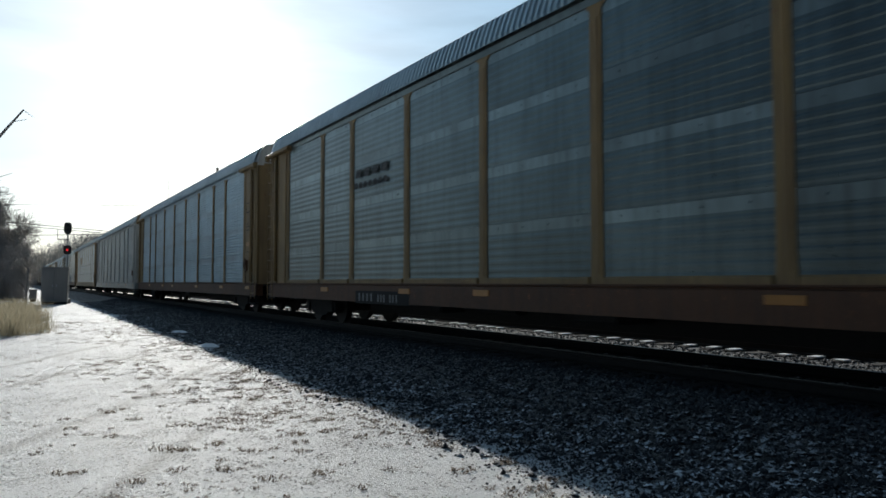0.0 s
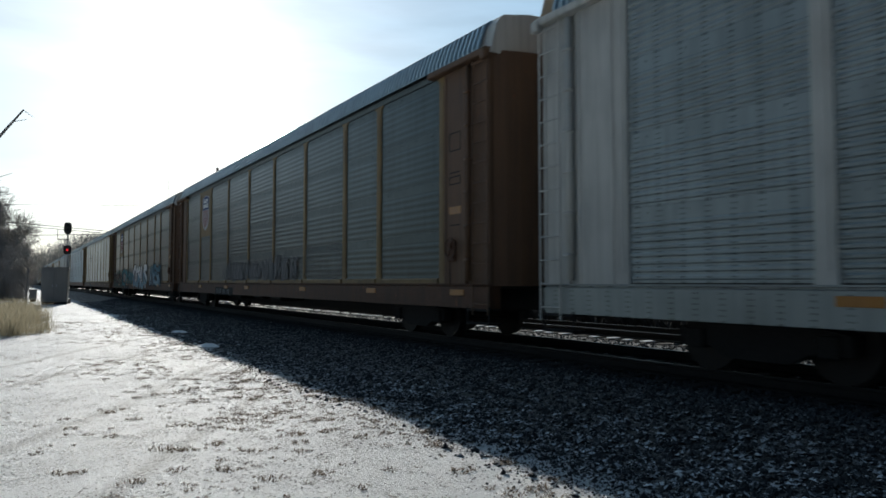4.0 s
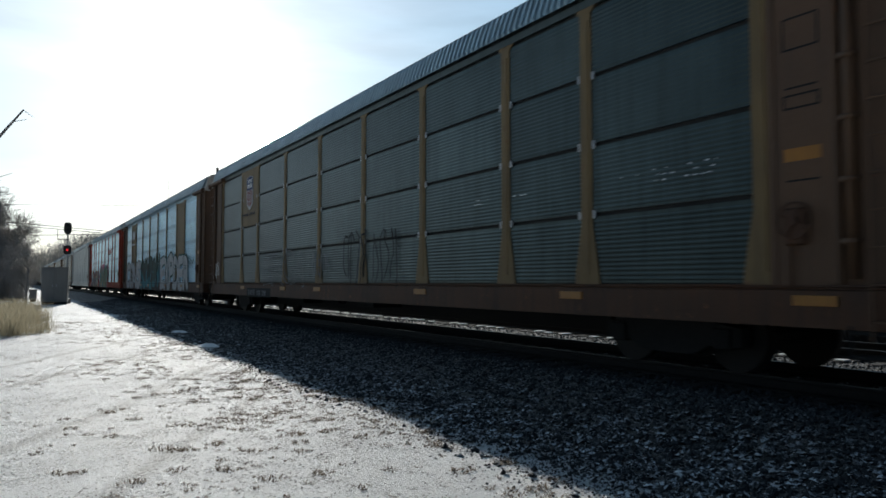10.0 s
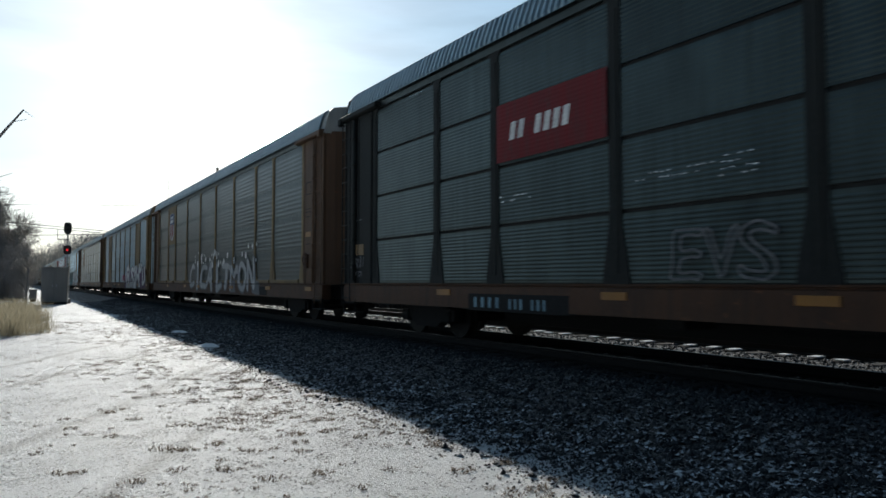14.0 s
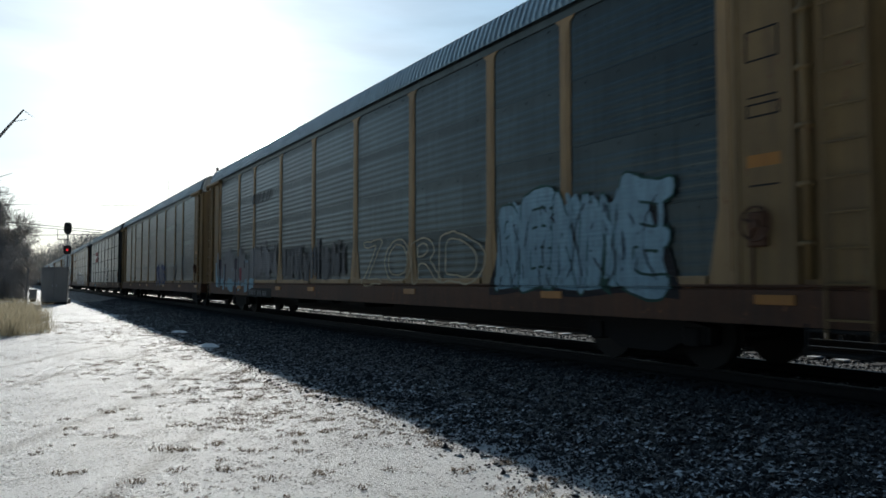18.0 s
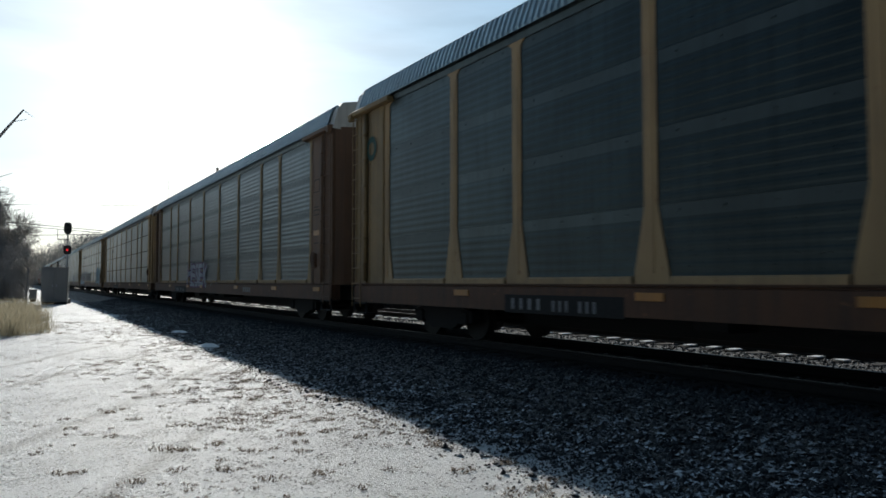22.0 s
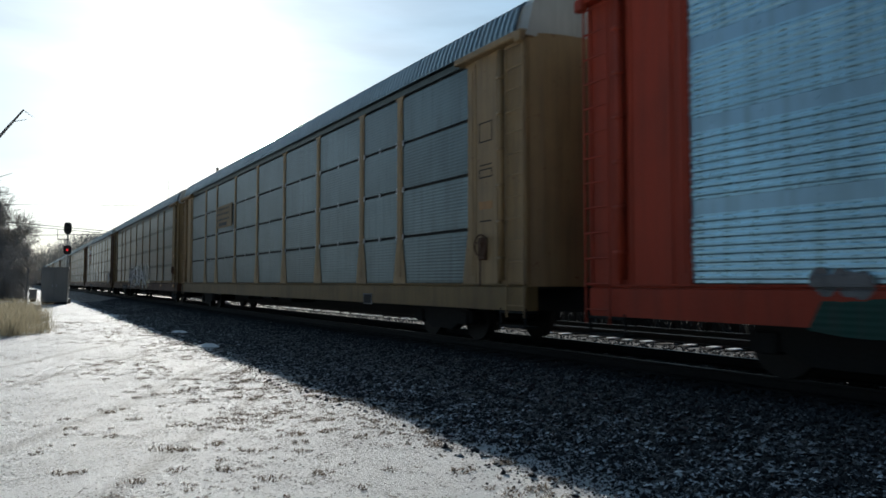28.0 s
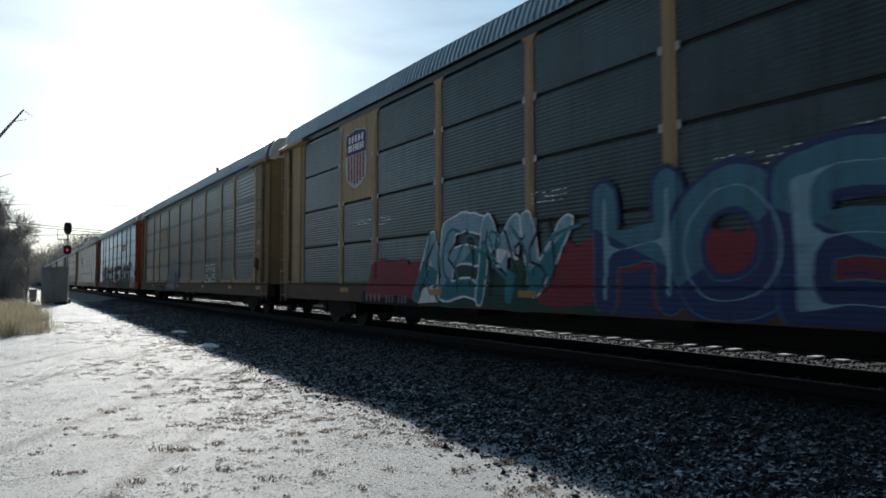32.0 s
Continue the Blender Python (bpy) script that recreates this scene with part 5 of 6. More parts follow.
def snow_material():
    m, n, l, b = mat("thin_snow_over_gravel", (0.8, 0.8, 0.8), 0.75)
    tc = n.new("ShaderNodeTexCoord")
    mp = n.new("ShaderNodeMapping")
    l.new(tc.outputs["Object"], mp.inputs["Vector"])
    v = mp.outputs[0]
    large = noise_node(n, l, 0.35, 3, v)
    mid = noise_node(n, l, 2.6, 6, v, 0.65)
    fine = noise_node(n, l, 34, 6, v, 0.8)
    # bare where fine and broad patches agree
    add = n.new("ShaderNodeMath")
    add.operation = "MULTIPLY_ADD"
    l.new(mid, add.inputs[0])
    add.inputs[1].default_value = 0.30
    l.new(fine, add.inputs[2])
    add2 = n.new("ShaderNodeMath")
    add2.operation = "MULTIPLY_ADD"
    l.new(large, add2.inputs[0])
    add2.inputs[1].default_value = 0.22
    l.new(add.outputs[0], add2.inputs[2])
    bare = ramp(n, l, add2.outputs[0], 0.785, 0.86)
    # nearer the ballast more stones come through
    sep = n.new("ShaderNodeSeparateXYZ")
    l.new(v, sep.inputs[0])
    edge = n.new("ShaderNodeMapRange")
    edge.inputs["From Min"].default_value, edge.inputs["From Max"].default_value = 4.05, 4.6
    l.new(sep.outputs["X"], edge.inputs[0])
    stony = ramp(n, l, fine, 0.30, 0.46)
    both = n.new("ShaderNodeMath")
    both.operation = "MULTIPLY"
    l.new(edge.outputs[0], both.inputs[0])
    l.new(stony, both.inputs[1])
    mx = n.new("ShaderNodeMath")
    mx.operation = "MAXIMUM"
    l.new(bare, mx.inputs[0])
    l.new(both.outputs[0], mx.inputs[1])
    soil = mix(n, l, noise_node(n, l, 45, 4, v), (0.03, 0.03, 0.03), (0.13, 0.126, 0.12))
    snow = mix(n, l, mid, (0.80, 0.81, 0.82), (0.93, 0.93, 0.93))
    # two faint pairs of wheel ruts across the field
    ax, ay = n.new("ShaderNodeMath"), n.new("ShaderNodeMath")
    ax.operation, ay.operation = "MULTIPLY_ADD", "MULTIPLY_ADD"
    l.new(sep.outputs["X"], ax.inputs[0])
    ax.inputs[1].default_value, ax.inputs[2].default_value = 0.870, 3.93
    l.new(sep.outputs["Y"], ay.inputs[0])
    ay.inputs[1].default_value = -0.493
    l.new(ax.outputs[0], ay.inputs[2])
    for off in (0.0, 1.62, -2.3, -3.9):
        sh, ab, rut = n.new("ShaderNodeMath"), n.new("ShaderNodeMath"), n.new("ShaderNodeMapRange")
        sh.operation, ab.operation = "ADD", "ABSOLUTE"
        sh.inputs[1].default_value = -off
        l.new(ay.outputs[0], sh.inputs[0])
        l.new(sh.outputs[0], ab.inputs[0])
        l.new(ab.outputs[0], rut.inputs[0])
        rut.inputs["From Min"].default_value, rut.inputs["From Max"].default_value = 0.04, 0.17
        rut.inputs["To Min"].default_value, rut.inputs["To Max"].default_value = 1.0, 0.0
        cut = n.new("ShaderNodeMath")
        cut.operation = "MULTIPLY"
        l.new(rut.outputs[0], cut.inputs[0])
        l.new(ramp(n, l, fine, 0.38, 0.56, (0, 0, 0), (0.85, 0.85, 0.85)), cut.inputs[1])
        snow = mix(n, l, cut.outputs[0], snow, (0.30, 0.29, 0.28))
    l.new(mix(n, l, mx.outputs[0], snow, soil), b.inputs["Base Color"])
    hsum = n.new("ShaderNodeMath")
    hsum.operation = "MULTIPLY_ADD"
    l.new(fine, hsum.inputs[0])
    hsum.inputs[1].default_value = 0.6
    l.new(mid, hsum.inputs[2])
    bump(n, l, b, hsum.outputs[0], 1.0, 0.08)
    return m


M_SNOW = snow_material()


def rock_material():
    m, n, l, b = mat("ballast_stone", (0.12, 0.12, 0.12), 0.8)
    geo = n.new("ShaderNodeNewGeometry")
    v, _ = space(n, l)
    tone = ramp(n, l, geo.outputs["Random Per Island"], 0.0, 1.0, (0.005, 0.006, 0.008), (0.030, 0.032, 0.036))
    sep = n.new("ShaderNodeSeparateXYZ")
    l.new(geo.outputs["Normal"], sep.inputs[0])
    cover = n.new("ShaderNodeMath")
    cover.operation = "MULTIPLY"
    up = ramp(n, l, sep.outputs["Z"], 0.62, 0.9)
    l.new(up, cover.inputs[0])
    l.new(ramp(n, l, noise_node(n, l, 4.2, 7, v, 0.85), 0.475, 0.53), cover.inputs[1])
    tc, px = n.new("ShaderNodeTexCoord"), n.new("ShaderNodeSeparateXYZ")
    l.new(tc.outputs["Object"], px.inputs[0])
    cover_by_x = n.new("ShaderNodeMapRange")          # snow cover thins towards the rails
    cover_by_x.inputs["From Min"].default_value, cover_by_x.inputs["From Max"].default_value = 4.8, 7.2
    cover_by_x.inputs["To Min"].default_value, cover_by_x.inputs["To Max"].default_value = 0.9, 0.03
    l.new(px.outputs["X"], cover_by_x.inputs[0])
    far = n.new("ShaderNodeMath")
    far.operation = "GREATER_THAN"
    far.inputs[1].default_value = 9.0
    lying = n.new("ShaderNodeMath")
    lying.operation, lying.inputs[1].default_value = "MULTIPLY", 0.14
    l.new(px.outputs["X"], far.inputs[0])
    keep = n.new("ShaderNodeMath")
    keep.operation = "MAXIMUM"
    l.new(cover_by_x.outputs[0], keep.inputs[0])
    l.new(far.outputs[0], lying.inputs[0])
    l.new(lying.outputs[0], keep.inputs[1])
    thin = n.new("ShaderNodeMath")
    thin.operation = "MULTIPLY"
    l.new(cover.outputs[0], thin.inputs[0])
    l.new(keep.outputs[0], thin.inputs[1])
    l.new(mix(n, l, thin.outputs[0], tone, (0.80, 0.82, 0.84)), b.inputs["Base Color"])
    bump(n, l, b, noise_node(n, l, 60, 3, v), 0.4, 0.01)
    return m


M_ROCK = rock_material()
M_RAIL = weathered("rail_steel", (0.006, 0.005, 0.005), (0.004, 0.004, 0.004), 0.7, 0.2, 0.5)
M_RAILTOP = weathered("worn_rail_head", (0.045, 0.042, 0.04), (0.03, 0.028, 0.026), 0.5, 0.6, 0.3)
M_TIE = weathered("creosoted_timber", (0.02, 0.017, 0.015), (0.012, 0.011, 0.01), 0.85, 0.0, 0.6, streak=False)


def tie_snow_material():
    m, n, l, b = mat("snow_crust", (0.82, 0.83, 0.84), 0.6)
    v, _ = space(n, l)
    l.new(mix(n, l, noise_node(n, l, 8, 4, v), (0.74, 0.75, 0.77), (0.88, 0.88, 0.88)), b.inputs["Base Color"])
    bump(n, l, b, noise_node(n, l, 30, 3, v), 0.5, 0.01)
    return m


M_CRUST = tie_snow_material()
M_PEBBLE = weathered("field_pebble", (0.13, 0.12, 0.11), (0.07, 0.065, 0.06), 0.85, 0.0, 0.5, streak=False)


def build_ground():
    xs = [-3000, -800, -250, -90, -40, -25, -18, -13] + [-10 + 0.4 * k for k in range(43)] + [7.5, 9, 11, 13, 15, 15.5, 16, 16.5, 17, 17.5, 20, 30, 60, 200, 800, 3000]
    ys = [-3000, -600, -150, -70, -40, -20, -10, -5, -2] + [0.4 * k for k in range(0, 78)] + [32, 33.5, 35, 37, 40, 43, 46, 50, 55, 60, 65, 70, 85, 105, 130, 180, 260, 400, 700, 1500, 4000]
    bm = bmesh.new()
    grid = []
    for y in ys:
        row = []
        for x in xs:
            row.append(bm.verts.new((x, y, field_z(x, y))))
        grid.append(row)
    for a, b in zip(grid, grid[1:]):
        for i in range(len(xs) - 1):
            bm.faces.new((a[i], a[i + 1], b[i + 1], b[i]))
    g = new("ground", mesh_of("ground", bm, M_SNOW, True))
    tagged(g, "thin trodden snow over gravel and dead grass", "ground", kind="structure")


def stones(name, count, place, size, seed, label, material=None):
    """Many small broken stones as one sheet."""
    r = np.random.RandomState(seed)
    base = np.array([(0, 0, 1), (0.9, 0, 0.2), (0.28, 0.85, 0.15), (-0.73, 0.53, 0.2), (-0.73, -0.53, 0.1), (0.28, -0.85, 0.2), (0, 0, -0.6)])
    tris = np.array([(0, 1, 2), (0, 2, 3), (0, 3, 4), (0, 4, 5), (0, 5, 1), (6, 2, 1), (6, 3, 2), (6, 4, 3), (6, 5, 4), (6, 1, 5)])
    pts, fcs = [], []
    pos = place(r, count)
    for i, (x, y, z) in enumerate(pos):
        s = size * r.uniform(0.5, 1.25)
        a = r.uniform(0, 6.28)
        sc = s * r.uniform(0.6, 1.2, 3) * (1, 1, 0.85)
        p = (base + r.uniform(-0.22, 0.22, base.shape)) * sc
        tl = r.uniform(-0.7, 0.7)
        p = p @ np.array([[1, 0, 0], [0, math.cos(tl), -math.sin(tl)], [0, math.sin(tl), math.cos(tl)]])
        p = p @ np.array([[math.cos(a), -math.sin(a), 0], [math.sin(a), math.cos(a), 0], [0, 0, 1]])
        pts.append(p + (x, y, z + s * 0.15))
        fcs.append(tris + 7 * i)
    me = bpy.data.meshes.new(name)
    me.from_pydata(np.concatenate(pts).tolist(), [], np.concatenate(fcs).tolist())
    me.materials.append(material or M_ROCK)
    ob = new(name, me)
    tagged(ob, label, "gravel", kind="stuff")
    return ob


def near_bed(r, n):
    """The shoulder between field and track; dense close by, thin far off."""
    out = []
    while len(out) < n:
        y = 1.0 + 60 * r.rand() ** 2.3 if r.rand() > 0.07 else 1.2 - 14 * r.rand() ** 1.5
        x = r.uniform(3.5, 8.2)
        drift = noise.noise((x * 1.1, y * 0.45, 8.0)) + 0.6 * noise.noise((x * 3.1, y * 1.7, 2.0))
        if r.rand() > min(1.0, max(0.05, (x - 3.72 - 0.35 * drift) / 0.6)):
            continue
        out.append((x, y, field_z(x, y)))
    return out


def grit(r, n):
    """Broken bits strewn over the snow along the shoulder's foot."""
    out = []
    while len(out) < n:
        y = 1.5 + 26 * r.rand() ** 1.7
        x = 4.3 + 0.42 * r.randn()
        if x > 3.2 and noise.noise((x * 2.2, y * 1.1, 6.0)) > -0.25:
            out.append((x, y, field_z(x, y)))
    return out


def field(r, n):
    """Pebbles gather in drifts over the field, more of them towards the track."""
    out = []
    while len(out) < n:
        y = 2.0 + 30 * r.rand() ** 1.8
        x = r.uniform(-9, 4.2)
        if noise.noise((x * 0.9, y * 0.9, 4.0)) + 0.25 * noise.noise((x * 4, y * 4, 2.0)) > -0.12 - 0.2 * max(0.0, x) / 4:
            out.append((x, y, field_z(x, y) - 0.003))
    return out


def snow_patch(x, y, rad):
    """A crusted leftover of snow in the train's shade."""
    r = random.Random(int(x * 100 + y))
    bm = bmesh.new()
    c = bm.verts.new((0, 0, 0.05))
    rings = []
    for f, z in ((0.6, 0.045), (1.0, 0.0)):
        rings.append([bm.verts.new((rad * 0.7 * f * (1 + 0.25 * math.sin(3 * a + y) + 0.12 * math.sin(7 * a)) * math.cos(a), rad * 1.6 * f * (1 + 0.2 * math.cos(4 * a + x)) * math.sin(a), z)) for a in [2 * math.pi * i / 22 for i in range(22)]])
    for i in range(22):
        j = (i + 1) % 22
        bm.faces.new((c, rings[0][i], rings[0][j]))
        bm.faces.new((rings[0][i], rings[1][i], rings[1][j], rings[0][j]))
    ob = new("snow_patch", mesh_of("snow_patch", bm, M_CRUST, True))
    ob.location = (x, y, field_z(x, y) + 0.012)
    tagged(ob, "crusted patch of old snow on dark gravel", "snow patch", "snow patches")


def far_bed(r, n):
    out = []
    for _ in range(n):
        y = 0.5 + 60 * r.rand() ** 1.9
        x = r.uniform(9.2, 15.8)
        out.append((x, y, ground_z(x, y)))
    return out


def track(name, xc, label, tie_rows, snowy):
    t = new(name)
    t.location = (xc, 0, 0)
    tagged(t, label, "railway track", kind="structure")
    for s in (-1, 1):
        bm = bmesh.new()
        c = s * 0.755
        prof = [(c - 0.07, RAIL - 0.17), (c + 0.07, RAIL - 0.17), (c + 0.07, RAIL - 0.155), (c + 0.012, RAIL - 0.13), (c + 0.012, RAIL - 0.045), (c + 0.036, RAIL - 0.035), (c + 0.036, RAIL - 0.006), (c - 0.036, RAIL - 0.006), (c - 0.036, RAIL - 0.035), (c - 0.012, RAIL - 0.045), (c - 0.012, RAIL - 0.13), (c - 0.07, RAIL - 0.155)]
        prism(bm, prof, 1, -200, 900)
        rail = part("rail", bm, M_RAIL, t)
        bm = bmesh.new()
        box(bm, c - 0.033, c + 0.033, -200, 900, RAIL - 0.006, RAIL)
        part("rail_head", bm, M_RAILTOP, rail, "worn steel running surface")
    bm = bmesh.new()
    box(bm, -1.3, 1.3, -0.115, 0.115, -0.17, 0.0, 0.012)
    tie = mesh_of("tie", bm, M_TIE)
    crusts = []
    for v in range(4):
        bm = bmesh.new()
        r = random.Random(v + 3)
        a = -1.28 + r.uniform(0, 0.15)
        box(bm, a, -0.84 + r.uniform(-0.25, 0.0), -0.10, 0.10 - r.uniform(0, 0.05), 0.0, 0.022, 0.008)
        box(bm, -0.6, 0.45 + r.uniform(-0.5, 0.1), -0.10, 0.09, 0.0, 0.02, 0.008)
        crusts.append(mesh_of("snow_cover", bm, M_CRUST))
    r = random.Random(9)
    for k in range(tie_rows):
        y = -8 + k * 0.54 + r.uniform(-0.02, 0.02)
        ob = shared("tie", tie, t, (r.uniform(-0.03, 0.03), y, RAIL - 0.172), r.uniform(-1, 1))
        if snowy and r.random() < 0.6:
            shared("snow_cover", crusts[r.randrange(4)], ob)
    bm = bmesh.new()
    for k in range(tie_rows, tie_rows + 260):
        y = -8 + k * 0.54
        box(bm, -1.3, 1.3, y - 0.115, y + 0.115, RAIL - 0.342, RAIL - 0.172)
    far = part("far_ties", bm, M_TIE, t)
    tagged(far, kind="stuff")


def bare_tree(name, at, height, seed, spread=0.5, levels=5, label="", twig=0.008, trunk_r=None, bushy=False):
    """A leafless tree: trunk with limbs in one mesh, twigs in another."""
    r = random.Random(seed)
    root = new(name)
    root.location = at
    tagged(root, label, "tree", "bare trees")
    trunk, crown = bmesh.new(), bmesh.new()

    def grow(p, d, length, rad, depth):
        segs = 3
        for i in range(segs):
            d = (d + Vector((r.uniform(-1, 1), r.uniform(-1, 1), r.uniform(-0.5, 0.8))) * 0.16).normalized()
            q = p + d * length / segs
            ra, rb = rad * (1 - 0.25 * i / segs), rad * (1 - 0.25 * (i + 1) / segs)
            rod(trunk if depth < 2 else crown, p, q, max(ra, twig), max(rb, twig * 0.8), 5 if depth < 2 else 3)
            p = q
            if depth < levels and (i > 0 or depth > 0 or bushy):
                for _ in range(2 if depth < 3 else 2):
                    ax = d.orthogonal().normalized()
                    side = Matrix.Rotation(r.uniform(0, 6.28), 3, d) @ ax
                    nd = (d * (1 - spread) + side * spread + Vector((0, 0, 0.12))).normalized()
                    grow(p, nd, length * r.uniform(0.5, 0.72), rad * 0.5, depth + 1)
    grow(Vector((0, 0, -0.1)), Vector((0, 0, 1)), height * 0.5, trunk_r or height * 0.016, 0)
    part("trunk", trunk, M_BARK, root)
    part("crown", crown, M_TWIG, root)
    return root


M_BARK = weathered("bark", (0.30, 0.28, 0.26), (0.18, 0.165, 0.15), 0.9, 0.0, 0.6)
M_TWIG = weathered("twigs", (0.34, 0.32, 0.30), (0.22, 0.20, 0.19), 0.9, 0.0, 0.4)
# the haze of distance is put into this even grey
M_FARWOOD = weathered("haze_grey_twigs", (0.30, 0.30, 0.30), (0.22, 0.21, 0.20), 0.9, 0.0, 0.4)
M_BRUSH = weathered("dark_brush", (0.05, 0.045, 0.04), (0.03, 0.027, 0.025), 0.9, 0.0, 0.4)
M_GRASS = weathered("dead_grass", (0.26, 0.215, 0.165), (0.15, 0.125, 0.10), 0.85, 0.0, 0.5, streak=False)
_gn, _gl = M_GRASS.node_tree.nodes, M_GRASS.node_tree.links
_tr, _ms = _gn.new("ShaderNodeBsdfTranslucent"), _gn.new("ShaderNodeMixShader")
_tr.inputs["Color"].default_value = (0.24, 0.19, 0.14, 1)
_ms.inputs[0].default_value = 0.3
_gl.new(_gn["Principled BSDF"].outputs[0], _ms.inputs[1])
_gl.new(_tr.outputs[0], _ms.inputs[2])
_gl.new(_ms.outputs[0], _gn["Material Output"].inputs["Surface"])
M_STRAW = weathered("bleached_dead_grass", (0.33, 0.29, 0.20), (0.20, 0.175, 0.12), 0.85, 0.0, 0.5, streak=False)
_gn, _gl = M_STRAW.node_tree.nodes, M_STRAW.node_tree.links
_tr, _ms = _gn.new("ShaderNodeBsdfTranslucent"), _gn.new("ShaderNodeMixShader")
_tr.inputs["Color"].default_value = (0.38, 0.34, 0.24, 1)
_ms.inputs[0].default_value = 0.4
_gl.new(_gn["Principled BSDF"].outputs[0], _ms.inputs[1])
_gl.new(_tr.outputs[0], _ms.inputs[2])
_gl.new(_ms.outputs[0], _gn["Material Output"].inputs["Surface"])
M_CABINET = weathered("grey_cabinet_paint", (0.24, 0.23, 0.215), (0.16, 0.155, 0.145), 0.5, 0.0, 0.4)
M_BLACK = weathered("black_signal_paint", (0.02, 0.02, 0.02), (0.05, 0.05, 0.05), 0.5, 0.0, 0.4)
M_POLE = weathered("grey_pole_timber", (0.16, 0.13, 0.10), (0.09, 0.08, 0.07), 0.85, 0.0, 0.5)


def lamp_material():
    m, n, l, b = mat("red_signal_light", (0.6, 0.02, 0.02), 0.3)
    b.inputs["Emission Color"].default_value = (1, 0.03, 0.04, 1)
    b.inputs["Emission Strength"].default_value = 0.45
    return m


M_REDLAMP = lamp_material()
M_LENS, _n, _l, _b = mat("dark_lens", (0.015, 0.015, 0.02), 0.1)


def from_camera(right, ahead, z=0.0):
    """A place by metres to the right of and ahead of the camera."""
    return (right * math.cos(YAW) + ahead * math.sin(YAW), -right * math.sin(YAW) + ahead * math.cos(YAW), z)


def grass_clump(name, places, height, seed, label, material=None, category="grass", splay=0.45, sink=0.02):
    r = random.Random(seed)
    vs, fs = [], []
    for x, y, rad, n, h in places:
        for _ in range(n):
            a, q = r.uniform(0, 6.28), rad * math.sqrt(r.random())
            bx, by = x + q * math.cos(a), y + q * math.sin(a)
            bz = field_z(bx, by) - sink
            hh = h * height * r.uniform(0.45, 1.1)
            lx, ly = r.uniform(-splay, splay) * hh, r.uniform(-splay, splay) * hh
            w = r.uniform(0.003, 0.007) * (1 + hh)
            t = r.uniform(0, 3.14)
            wx, wy = w * math.cos(t), w * math.sin(t)
            k = len(vs)
            vs += [(bx - wx, by - wy, bz), (bx + wx, by + wy, bz), (bx + lx * 0.4 + wx * 0.7, by + ly * 0.4 + wy * 0.7, bz + hh * 0.6), (bx + lx * 0.4 - wx * 0.7, by + ly * 0.4 - wy * 0.7, bz + hh * 0.6), (bx + lx, by + ly, bz + hh)]
            fs += [(k, k + 1, k + 2, k + 3), (k + 3, k + 2, k + 4)]
    me = bpy.data.meshes.new(name)
    me.from_pydata(vs, [], fs)
    me.materials.append(material or M_GRASS)
    ob = new(name, me)
    tagged(ob, label, category, kind="stuff")
    return ob


